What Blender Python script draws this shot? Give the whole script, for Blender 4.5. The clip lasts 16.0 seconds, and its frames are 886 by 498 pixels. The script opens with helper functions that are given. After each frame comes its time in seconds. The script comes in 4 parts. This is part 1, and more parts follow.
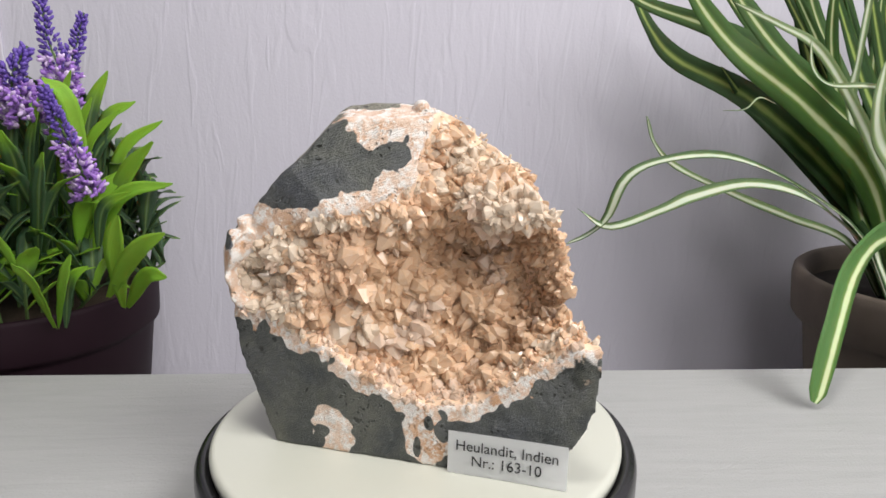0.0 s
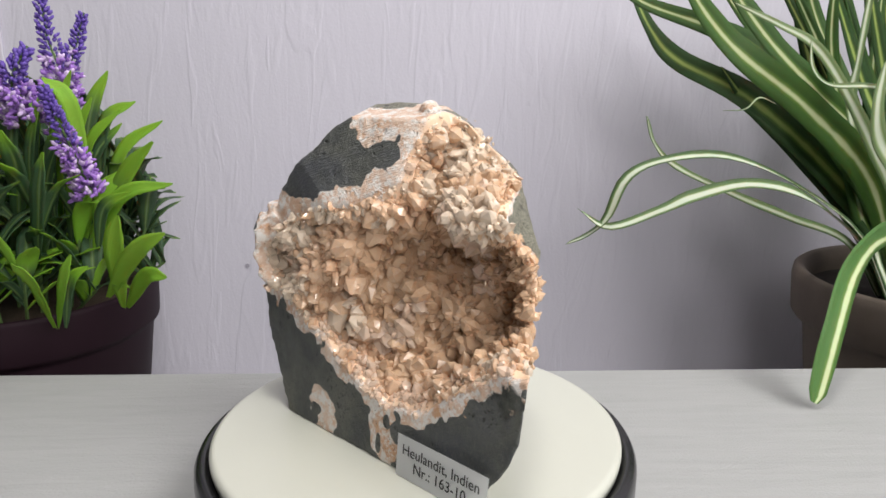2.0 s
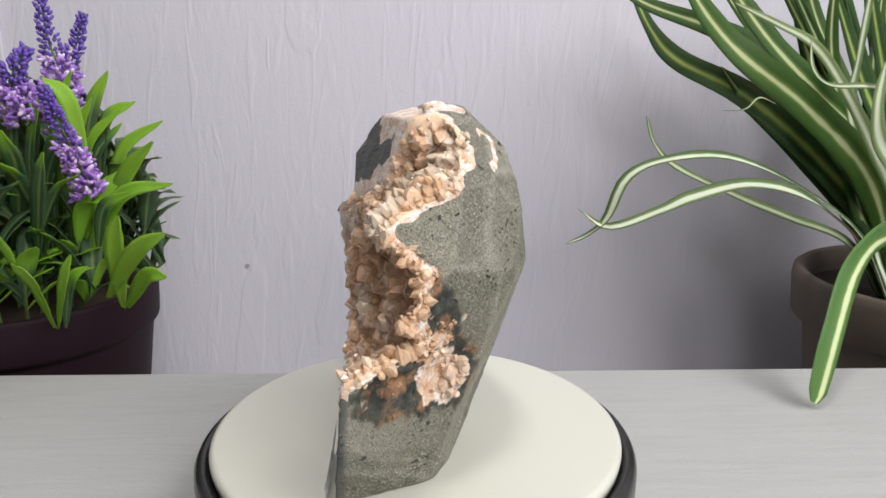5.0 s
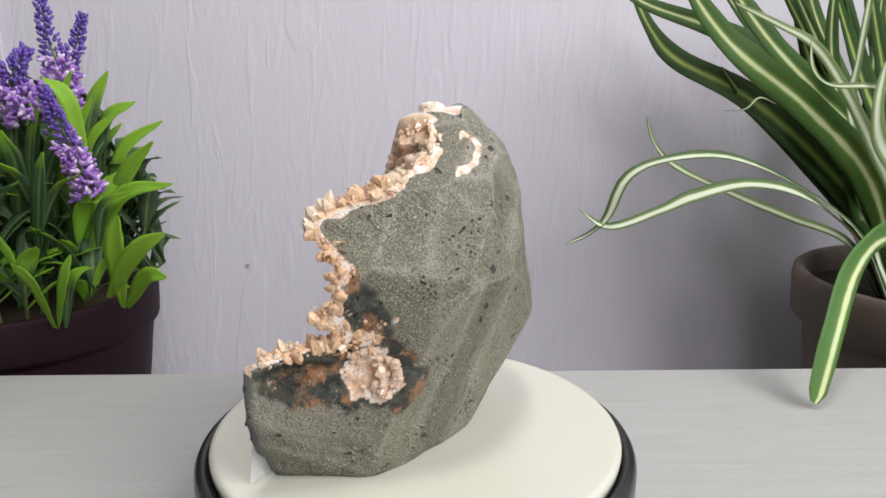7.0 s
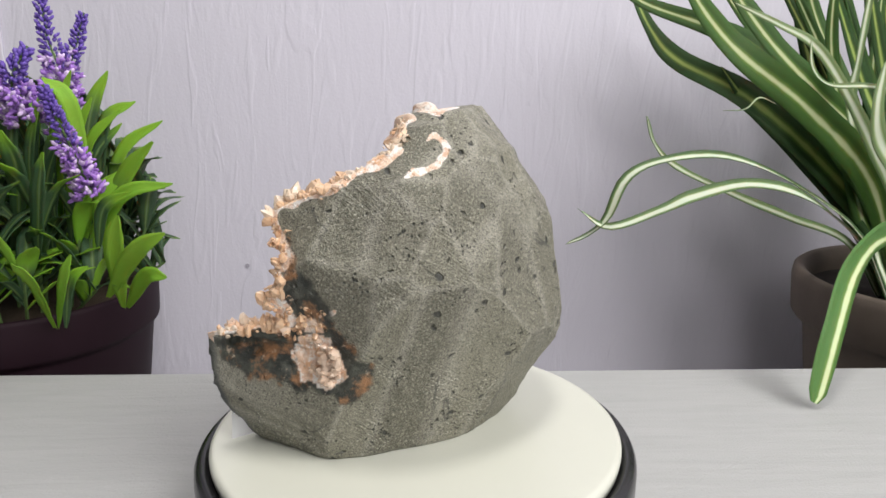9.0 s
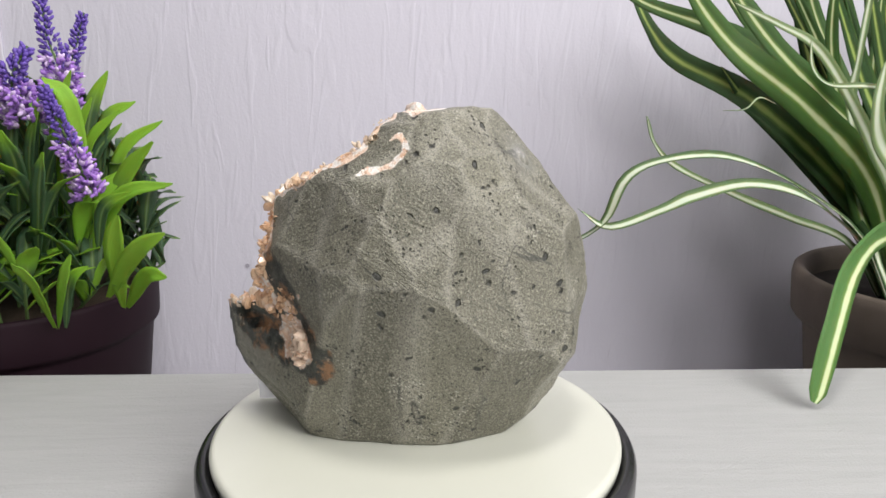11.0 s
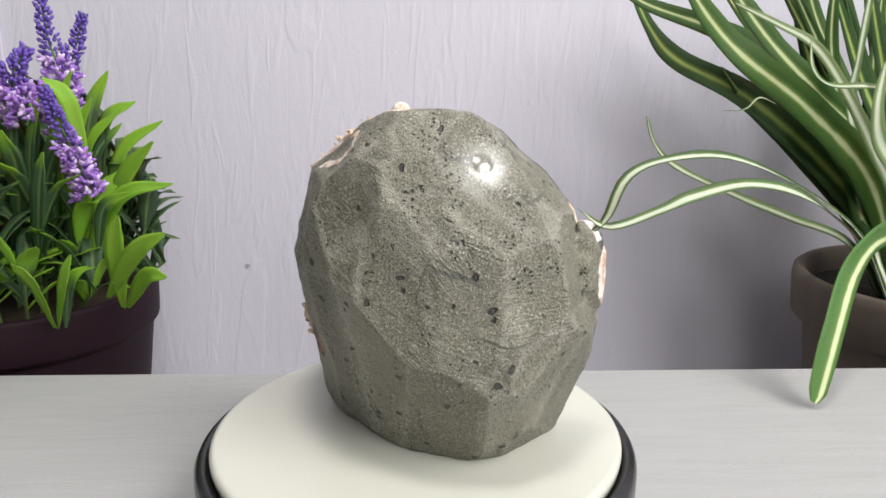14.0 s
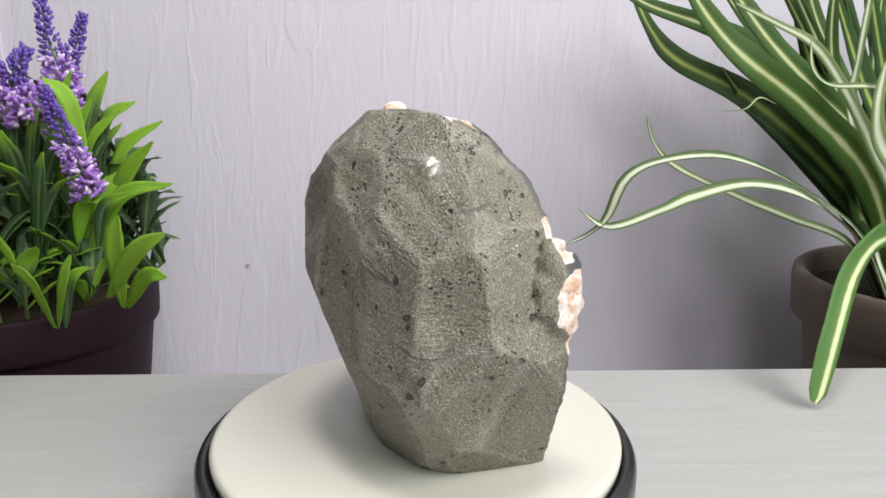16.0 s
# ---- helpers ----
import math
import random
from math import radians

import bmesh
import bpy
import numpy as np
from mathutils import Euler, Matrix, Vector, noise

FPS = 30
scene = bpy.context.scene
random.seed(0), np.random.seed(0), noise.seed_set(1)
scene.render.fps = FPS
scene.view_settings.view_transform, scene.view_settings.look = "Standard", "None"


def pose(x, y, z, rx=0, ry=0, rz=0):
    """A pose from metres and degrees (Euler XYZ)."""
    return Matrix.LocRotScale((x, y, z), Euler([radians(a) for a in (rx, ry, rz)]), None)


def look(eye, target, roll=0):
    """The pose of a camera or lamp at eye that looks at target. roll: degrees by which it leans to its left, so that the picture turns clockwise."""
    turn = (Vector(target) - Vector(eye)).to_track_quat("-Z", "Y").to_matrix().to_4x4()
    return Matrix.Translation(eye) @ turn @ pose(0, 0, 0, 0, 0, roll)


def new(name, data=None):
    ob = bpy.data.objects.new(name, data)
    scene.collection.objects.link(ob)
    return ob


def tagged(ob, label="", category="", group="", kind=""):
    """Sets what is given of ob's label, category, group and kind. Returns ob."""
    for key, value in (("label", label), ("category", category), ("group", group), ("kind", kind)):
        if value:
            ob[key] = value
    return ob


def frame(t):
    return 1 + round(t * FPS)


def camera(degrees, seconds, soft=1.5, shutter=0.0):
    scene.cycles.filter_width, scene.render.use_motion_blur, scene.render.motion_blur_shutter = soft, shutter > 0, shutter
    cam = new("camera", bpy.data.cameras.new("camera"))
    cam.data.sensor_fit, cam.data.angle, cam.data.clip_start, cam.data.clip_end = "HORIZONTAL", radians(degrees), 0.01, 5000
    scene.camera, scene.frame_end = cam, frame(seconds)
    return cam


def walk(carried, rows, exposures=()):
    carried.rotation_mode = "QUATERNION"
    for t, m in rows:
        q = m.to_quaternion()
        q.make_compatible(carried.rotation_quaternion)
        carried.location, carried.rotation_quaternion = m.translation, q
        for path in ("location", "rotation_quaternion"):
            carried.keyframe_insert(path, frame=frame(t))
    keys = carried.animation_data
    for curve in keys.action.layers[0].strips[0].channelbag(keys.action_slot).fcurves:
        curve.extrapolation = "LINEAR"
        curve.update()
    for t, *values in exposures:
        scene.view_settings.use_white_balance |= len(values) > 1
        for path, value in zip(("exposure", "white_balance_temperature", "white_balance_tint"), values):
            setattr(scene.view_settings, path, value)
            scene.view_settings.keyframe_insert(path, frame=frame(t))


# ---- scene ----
# The camera stands still.
cam = camera(61.65, 16.0, soft=1.6)
EYE = Vector((0.0, -0.3176, 0.1647))
CAM = look(EYE, EYE + Vector((0.03704, 0.96865, -0.24565)), 0.0)
walk(cam, [(0.0, CAM), (16.0, CAM)], exposures=[(0.0, 0.0), (7.0, 0.02), (9.0, 0.10), (12.0, 0.20), (16.0, 0.20)])


def turn(t):
    """The turntable's angle in degrees, clockwise from above."""
    return -14.1707 * t - 0.02863 * (t - 8.0) ** 2


# ---- light ----
world = bpy.data.worlds.new("world")
world.use_nodes = True
world.node_tree.nodes["Background"].inputs[0].default_value = (0.9, 0.93, 1.0, 1)
world.node_tree.nodes["Background"].inputs[1].default_value = 0.10
scene.world = world


def area(name, eye, target, size, size_y, watts, colour):
    data = bpy.data.lights.new(name, "AREA")
    data.shape, data.size, data.size_y, data.energy, data.color = "RECTANGLE", size, size_y, watts, colour
    ob = new(name, data)
    ob.matrix_world = look(eye, target)
    return ob


area("window_light", (1.16, -0.92, 1.26), (0.0, 0.10, 0.05), 1.35, 1.05, 40.5, (1.0, 0.985, 0.96))
area("front_lamp", (0.28, -1.40, 0.75), (0.0, 0.2, 0.05), 0.40, 0.40, 4.0, (1.0, 0.97, 0.94))
area("ceiling_light", (0.0, -0.20, 1.6), (0.05, 0.05, 0.0), 0.30, 0.30, 10.0, (1.0, 0.97, 0.92))


# ---- materials ----
class Mat:
    """A node material under construction."""

    def __init__(self, name, rough=0.6, metal=0.0, **more):
        self.m = bpy.data.materials.new(name)
        self.m.use_nodes = True
        self.t = self.m.node_tree
        self.b = self.t.nodes["Principled BSDF"]
        self.b.inputs["Roughness"].default_value = rough
        self.b.inputs["Metallic"].default_value = metal
        for k, v in more.items():
            self.b.inputs[k.replace("_", " ")].default_value = v
        self.co = self.node("ShaderNodeTexCoord").outputs["Object"]

    def node(self, kind):
        return self.t.nodes.new(kind)

    def put(self, value, socket):
        if isinstance(value, bpy.types.NodeSocket):
            self.t.links.new(value, socket)
        else:
            socket.default_value = value

    def scaled(self, s):
        n = self.node("ShaderNodeMapping")
        self.put(self.co, n.inputs[0])
        n.inputs["Scale"].default_value = s
        return n.outputs[0]

    def turned(self, degrees, s):
        n = self.node("ShaderNodeMapping")
        self.put(self.co, n.inputs[0])
        n.inputs["Rotation"].default_value = [radians(a) for a in degrees]
        m = self.node("ShaderNodeMapping")
        self.put(n.outputs[0], m.inputs[0])
        m.inputs["Scale"].default_value = s
        return m.outputs[0]

    def noise(self, scale, detail=4, rough=0.55, co=None, dist=0.0):
        n = self.node("ShaderNodeTexNoise")
        self.put(co or self.co, n.inputs["Vector"])
        n.inputs["Scale"].default_value, n.inputs["Detail"].default_value = scale, detail
        n.inputs["Roughness"].default_value, n.inputs["Distortion"].default_value = rough, dist
        return n.outputs["Fac"]

    def noise_colour(self, scale):
        n = self.node("ShaderNodeTexNoise")
        self.put(self.co, n.inputs["Vector"])
        n.inputs["Scale"].default_value = scale
        return n.outputs["Color"]

    def node_colour(self, colour):
        n = self.node("ShaderNodeVectorMath")
        n.operation = "MULTIPLY_ADD"
        self.put(colour, n.inputs[0])
        n.inputs[1].default_value, n.inputs[2].default_value = (0.1, 0.1, 0.1), (-0.05, -0.05, -0.05)
        return n.outputs[0]

    def cells(self, scale, co=None, out="Distance", rand=1.0):
        n = self.node("ShaderNodeTexVoronoi")
        self.put(co or self.co, n.inputs["Vector"])
        n.inputs["Scale"].default_value, n.inputs["Randomness"].default_value = scale, rand
        return n.outputs[out]

    def attr(self, name):
        n = self.node("ShaderNodeAttribute")
        n.attribute_name = name
        return n.outputs["Fac"]

    def ramp(self, fac, *stops):
        n = self.node("ShaderNodeValToRGB")
        self.put(fac, n.inputs[0])
        e = n.color_ramp.elements
        while len(e) < len(stops):
            e.new(0.5)
        for el, (pos, col) in zip(e, stops):
            el.position = pos
            el.color = (*col, 1) if isinstance(col, tuple) else (col, col, col, 1)
        return n.outputs[0]

    def mix(self, fac, a, b, blend="MIX"):
        n = self.node("ShaderNodeMix")
        n.data_type, n.blend_type = "RGBA", blend
        for v, i in ((fac, 0), (a, 6), (b, 7)):
            self.put((*v, 1) if isinstance(v, tuple) else v, n.inputs[i])
        return n.outputs[2]

    def math(self, op, a, b=0.0, clamp=False):
        n = self.node("ShaderNodeMath")
        n.operation, n.use_clamp = op, clamp
        self.put(a, n.inputs[0]), self.put(b, n.inputs[1])
        return n.outputs[0]

    def bump(self, height, strength, distance):
        n = self.node("ShaderNodeBump")
        self.put(strength, n.inputs["Strength"])
        n.inputs["Distance"].default_value = distance
        self.put(height, n.inputs["Height"])
        self.put(n.outputs[0], self.b.inputs["Normal"])

    def done(self, colour, rough=None):
        self.put((*colour, 1) if isinstance(colour, tuple) else colour, self.b.inputs["Base Color"])
        if rough is not None:
            self.put(rough, self.b.inputs["Roughness"])
        return self.m


def wall_paint():
    k = Mat("lilac_wallpaper", 0.75)
    streak = k.noise(1.0, 3, 0.5, k.turned((0, 4, 0), (62, 62, 12)), 1.6)
    crease = k.ramp(k.noise(1.0, 2, 0.5, k.turned((0, -6, 0), (48, 48, 9)), 1.0), (0.52, 0.0), (0.62, 1.0))
    fine = k.noise(380, 3)
    relief = k.math("ADD", k.math("MULTIPLY", streak, 0.7), k.math("MULTIPLY", crease, 0.5))
    k.bump(k.math("ADD", relief, k.math("MULTIPLY", fine, 0.35)), 0.36, 0.0018)
    big = k.noise(5, 3)
    return k.done(k.mix(big, (0.605, 0.583, 0.668), (0.66, 0.636, 0.722)))


def board_paint():
    k = Mat("white_painted_wood", 0.55)
    grain = k.noise(1.0, 5, 0.65, k.scaled((14, 160, 60)), 0.8)
    fine = k.noise(600, 3)
    k.bump(k.math("ADD", grain, k.math("MULTIPLY", fine, 0.8)), 0.5, 0.0014)
    dirt = k.math("MAXIMUM", k.ramp(k.noise(35, 6, 0.75), (0.60, 0.0), (0.72, 1.0)), k.ramp(k.cells(120), (0.05, 1.0), (0.09, 0.0)))
    c = k.mix(grain, (0.34, 0.345, 0.34), (0.46, 0.46, 0.455))
    return k.done(k.mix(k.math("MULTIPLY", dirt, 0.35), c, (0.45, 0.45, 0.46)))


def plain(name, colour, rough, vary=0.12, scale=40, bump=0.1, **more):
    k = Mat(name, rough, **more)
    n = k.noise(scale, 5)
    fine = k.noise(scale * 9, 3)
    k.bump(fine, bump, 0.0006)
    dark = tuple(v * (1 - vary) for v in colour)
    light = tuple(min(1, v * (1 + vary)) for v in colour)
    return k.done(k.mix(n, dark, light))


def rock_material():
    k = Mat("basalt", 0.62, Specular_IOR_Level=0.7)
    n1, n2 = k.noise(60, 5), k.noise(1000, 3, 0.75)
    sawn = k.math("MULTIPLY", k.noise(1.0, 2, 0.5, k.turned((35, 20, 50), (130, 130, 1500)), 0.3), k.ramp(k.noise(45, 2), (0.45, 0.0), (0.6, 1.0)))
    rasp = k.math("MULTIPLY", k.noise(1.0, 2, 0.5, k.turned((-50, 40, 0), (140, 140, 1100)), 0.3), k.ramp(k.noise(38, 2), (0.40, 1.0), (0.52, 0.0)))
    sawn = k.math("ADD", sawn, rasp)
    base = k.mix(n1, (0.115, 0.110, 0.081), (0.175, 0.167, 0.124))
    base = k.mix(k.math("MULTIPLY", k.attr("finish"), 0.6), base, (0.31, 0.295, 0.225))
    base = k.mix(k.math("MULTIPLY", k.math("MULTIPLY", k.attr("worn"), k.noise(200, 4)), 1.0), base, (0.44, 0.42, 0.36))
    base = k.mix(k.ramp(n2, (0.49, 0.0), (0.68, 1.0)), base, (0.42, 0.40, 0.31))
    base = k.mix(k.ramp(k.noise(1500, 3, 0.7), (0.37, 1.0), (0.47, 0.0)), base, (0.045, 0.045, 0.036))
    scratch = k.ramp(k.noise(1.0, 3, 0.6, k.turned((30, 25, 0), (25, 40, 420)), 0.9), (0.29, 1.0), (0.33, 0.0))
    base = k.mix(k.math("MULTIPLY", scratch, 0.7), base, (0.06, 0.06, 0.052))
    vein = k.ramp(k.math("ABSOLUTE", k.math("SUBTRACT", k.noise(16, 4, 0.45, None, 0.8), 0.5)), (0.0, 1.0), (0.006, 0.0))
    vein = k.math("MULTIPLY", vein, k.ramp(k.noise(24, 2), (0.5, 0.0), (0.6, 1.0)))
    base = k.mix(k.math("MULTIPLY", vein, 0.85), base, (0.05, 0.05, 0.045))
    cut = k.mix(k.ramp(k.noise(55, 6, 0.65), (0.35, 0.0), (0.65, 1.0)), (0.046, 0.053, 0.056), (0.125, 0.128, 0.108))
    cut = k.mix(k.ramp(k.noise(28, 3), (0.55, 0.0), (0.70, 0.6)), cut, (0.055, 0.062, 0.095))
    cut = k.mix(k.ramp(k.noise(700, 4, 0.7), (0.56, 0.0), (0.70, 0.5)), cut, (0.20, 0.20, 0.18))
    base = k.mix(k.attr("cut"), base, cut)
    bent = k.mix(0.06, k.co, k.node_colour(k.noise_colour(90)))
    pits = k.math("MULTIPLY", k.ramp(k.cells(130, bent), (0.15, 1.0), (0.21, 0.0)), k.ramp(k.noise(70, 2), (0.53, 0.0), (0.55, 1.0)))
    small = k.math("MULTIPLY", k.ramp(k.cells(480, bent), (0.18, 1.0), (0.32, 0.0)), k.ramp(k.noise(62, 4), (0.55, 0.0), (0.59, 1.0)))
    pits = k.math("MAXIMUM", pits, small)
    speck = k.math("MULTIPLY", k.ramp(k.cells(640), (0.20, 1.0), (0.30, 0.0)), k.ramp(k.noise(48, 4), (0.5, 0.0), (0.60, 1.0)))
    base = k.mix(k.math("MULTIPLY", k.math("MULTIPLY", speck, 0.7), k.math("SUBTRACT", 1.0, k.attr("cut"))), base, (0.60, 0.58, 0.49))
    base = k.mix(k.math("MULTIPLY", pits, 0.9), base, (0.028, 0.030, 0.026))
    base = k.mix(k.ramp(k.noise(2300, 2, 0.6), (0.40, 0.0), (0.60, 0.45)), base, k.mix(0.5, base, (0.02, 0.02, 0.018)))
    crust = k.mix(k.ramp(k.noise(70, 6, 0.7), (0.38, 0.0), (0.62, 1.0)), (0.82, 0.66, 0.55), (0.64, 0.36, 0.20))
    crust = k.mix(k.ramp(k.noise(190, 5, 0.75), (0.46, 0.0), (0.56, 1.0)), crust, (0.86, 0.81, 0.77))
    crust = k.mix(k.ramp(k.noise(420, 3, 0.7), (0.62, 0.0), (0.70, 1.0)), crust, (0.45, 0.26, 0.15))
    base = k.mix(k.ramp(k.attr("crust"), (0.42, 0.0), (0.52, 1.0)), base, crust)
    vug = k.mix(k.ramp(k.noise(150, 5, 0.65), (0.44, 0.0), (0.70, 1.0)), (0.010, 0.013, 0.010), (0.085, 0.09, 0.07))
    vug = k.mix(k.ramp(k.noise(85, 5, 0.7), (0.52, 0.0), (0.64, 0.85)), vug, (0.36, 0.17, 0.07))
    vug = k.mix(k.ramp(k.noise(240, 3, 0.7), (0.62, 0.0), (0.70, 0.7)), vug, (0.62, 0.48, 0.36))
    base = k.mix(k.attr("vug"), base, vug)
    h = k.math("ADD", k.math("MULTIPLY", n2, 0.9), k.math("MULTIPLY", sawn, 0.9))
    h = k.math("SUBTRACT", h, k.math("MULTIPLY", pits, 2.0))
    h = k.math("ADD", h, k.math("MULTIPLY", k.noise(260, 4), 0.6))
    k.bump(h, k.math("SUBTRACT", 1.0, k.math("MULTIPLY", k.attr("gloss"), 0.97), True), 0.0008)
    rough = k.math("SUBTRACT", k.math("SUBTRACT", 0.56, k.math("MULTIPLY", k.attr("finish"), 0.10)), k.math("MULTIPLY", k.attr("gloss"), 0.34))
    k.put(k.attr("gloss"), k.b.inputs["Coat Weight"])
    k.b.inputs["Coat Roughness"].default_value, k.b.inputs["Coat IOR"].default_value = 0.31, 2.5
    return k.done(base, rough)


def crystal_material(name, a, b, bed=False):
    k = Mat(name, 0.16, IOR=1.5, Transmission_Weight=0.0 if bed else 0.34)
    n = k.noise(90 if bed else 160, 4, 0.6)
    rnd = k.node("ShaderNodeNewGeometry").outputs["Random Per Island"]
    ob = k.node("ShaderNodeObjectInfo").outputs["Random"]
    f = k.math("ADD", k.math("MULTIPLY", k.math("FRACT", k.math("ADD", rnd, ob)), 0.30), k.math("MULTIPLY", n, 0.70))
    k.bump(k.noise(700, 3), 0.15, 0.0004)
    c = k.mix(f, a, b)
    milk = k.ramp(k.noise(520, 4, 0.65), (0.48, 0.0), (0.68, 0.25))
    c = k.mix(milk, c, (0.95, 0.87, 0.78))
    rust = k.ramp(k.noise(75, 4, 0.6), (0.62, 0.0), (0.75, 0.5))
    c = k.mix(rust, c, (0.80, 0.42, 0.18))
    return k.done(c, k.math("ADD", 0.04, k.math("MULTIPLY", k.noise(300, 3), 0.24)))


def leaf_material(name, dark, light, stripe=None, tip=None, centre=0.5):
    """UV u runs across the blade, v from base to tip."""
    k = Mat(name, 0.52, Specular_IOR_Level=0.3, Subsurface_Weight=0.1, Subsurface_Scale=0.002)
    uv = k.node("ShaderNodeSeparateXYZ")
    k.put(k.node("ShaderNodeTexCoord").outputs["UV"], uv.inputs[0])
    u, v = uv.outputs[0], uv.outputs[1]
    across = k.math("ABSOLUTE", k.math("SUBTRACT", u, centre))
    wob = k.math("MULTIPLY", k.math("SUBTRACT", k.noise(60, 3), 0.5), 0.10)
    veins = k.math("SINE", k.math("MULTIPLY", u, 190.0))
    ob = k.node("ShaderNodeObjectInfo").outputs["Random"]
    c = k.mix(k.math("ADD", k.math("MULTIPLY", k.noise(50, 4), 0.5), k.math("MULTIPLY", ob, 0.5)), dark, light)
    c = k.mix(k.math("MULTIPLY", k.math("ADD", veins, 1.0), 0.06), c, light)
    if stripe:
        edge = k.math("ADD", across, wob)
        (a0, b0), (a1, b1) = stripe[1]
        flank = k.ramp(edge, (a0, b0), (a1 + 0.09, b1))
        c = k.mix(k.math("MULTIPLY", flank, 0.75), c, (0.17, 0.27, 0.045))
        c = k.mix(k.ramp(edge, (a0 * 0.8, b0), (a1, b1)), c, stripe[0])
    if tip:
        f = k.ramp(k.math("ADD", v, k.math("MULTIPLY", k.math("SUBTRACT", ob, 0.48), 0.9)), (0.55, 0.0), (0.80, 1.0))
        c = k.mix(f, c, tip)
    k.bump(k.math("ADD", veins, k.noise(300, 3)), 0.25, 0.0006)
    return k.done(c)


WALL, BOARD = wall_paint(), board_paint()
ROOM = plain("grey_room_paint", (0.15, 0.15, 0.155), 0.8)
PLATTER = plain("ivory_plastic", (0.60, 0.605, 0.535), 0.32, 0.02, 30, 0.03)
BLACK = plain("black_gloss_plastic", (0.012, 0.012, 0.013), 0.22, 0.1, 30, 0.04)
ROCK = rock_material()
BED = crystal_material("crystal_bed", (0.80, 0.54, 0.36), (0.90, 0.68, 0.50), True)
TONES = [crystal_material("cream_crystal", (0.97, 0.84, 0.69), (0.96, 0.75, 0.57)),
         crystal_material("peach_crystal", (0.95, 0.70, 0.49), (0.93, 0.59, 0.38)),
         crystal_material("pale_crystal", (0.96, 0.78, 0.63), (0.94, 0.67, 0.50)),
         # browner deep crystals, with the hollow's shade mixed into their colour
         crystal_material("shaded_amber_crystal", (0.91, 0.66, 0.45), (0.86, 0.55, 0.34))]
PAPER = plain("label_paper", (0.93, 0.935, 0.94), 0.7, 0.02, 60, 0.05)
INK = plain("black_ink", (0.02, 0.02, 0.022), 0.6)
PLUM = plain("plum_plastic", (0.020, 0.009, 0.014), 0.6, 0.1, 20, 0.05, Specular_IOR_Level=0.15)
POTSTONE = plain("grey_brown_clay", (0.125, 0.098, 0.078), 0.8, 0.25, 35, 0.4)
SOIL = plain("dark_soil", (0.020, 0.015, 0.011), 0.95, 0.5, 150, 1.0)
FOAM = plain("tan_soil_crumbs", (0.055, 0.036, 0.02), 0.95, 0.5, 200, 1.0)
SPIDER = leaf_material("striped_leaf", (0.018, 0.058, 0.008), (0.044, 0.104, 0.016), ((0.46, 0.51, 0.29), ((0.045, 1.0), (0.10, 0.0))))
SPIDER_SIDE = leaf_material("side_striped_leaf", (0.050, 0.135, 0.028), (0.095, 0.205, 0.052), ((0.58, 0.66, 0.38), ((0.075, 1.0), (0.12, 0.0))), None, 0.25)
SPIDER_EDGE = leaf_material("white_banded_leaf", (0.05, 0.10, 0.035), (0.11, 0.17, 0.075), ((0.58, 0.62, 0.50), ((0.20, 1.0), (0.27, 0.0))), None, 0.44)
# shaded copy of the striped leaf: green and stripe both painted dimmer
SPIDER_SHADED = leaf_material("shaded_striped_leaf", (0.010, 0.034, 0.006), (0.026, 0.070, 0.014), ((0.28, 0.36, 0.10), ((0.04, 1.0), (0.10, 0.0))))
SPIDER_PALE = leaf_material("pale_leaf", (0.08, 0.135, 0.05), (0.16, 0.22, 0.10), ((0.50, 0.54, 0.42), ((0.10, 1.0), (0.25, 0.0))))
SHRUB = leaf_material("shrub_leaf", (0.022, 0.058, 0.026), (0.075, 0.140, 0.062), ((0.16, 0.24, 0.12), ((0.015, 1.0), (0.05, 0.0))), (0.20, 0.40, 0.030))
SHRUB_LIGHT = leaf_material("young_shrub_leaf", (0.14, 0.33, 0.022), (0.26, 0.47, 0.045))
STEM = plain("green_stem", (0.10, 0.17, 0.05), 0.6)
PETAL = plain("violet_petal", (0.15, 0.085, 0.42), 0.6, 0.3, 90)
PETAL_LIGHT = plain("mauve_petal", (0.34, 0.17, 0.56), 0.55, 0.3, 90)
PETAL_TIP = plain("pale_mauve_petal", (0.66, 0.50, 0.78), 0.55, 0.2, 90)


# ---- building helpers ----
def mesh_of(name, bm, material, smooth=False):
    me = bpy.data.meshes.new(name)
    bm.to_mesh(me)
    bm.free()
    for m in (material if isinstance(material, list) else [material]):
        me.materials.append(m)
    if smooth:
        me.polygons.foreach_set("use_smooth", [True] * len(me.polygons))
    return me


def part(name, bm, material, parent, label="", smooth=False):
    ob = new(name, mesh_of(name, bm, material, smooth))
    ob.parent = parent
    return tagged(ob, label)


def box(x0, x1, y0, y1, z0, z1, bevel=0.0):
    bm = bmesh.new()
    bmesh.ops.create_cube(bm, size=1, matrix=Matrix.Translation(((x0 + x1) / 2, (y0 + y1) / 2, (z0 + z1) / 2)) @ Matrix.Diagonal((x1 - x0, y1 - y0, z1 - z0, 1)))
    if bevel:
        bmesh.ops.bevel(bm, geom=bm.edges[:], offset=bevel, segments=3, profile=0.6, affect="EDGES")
    return bm


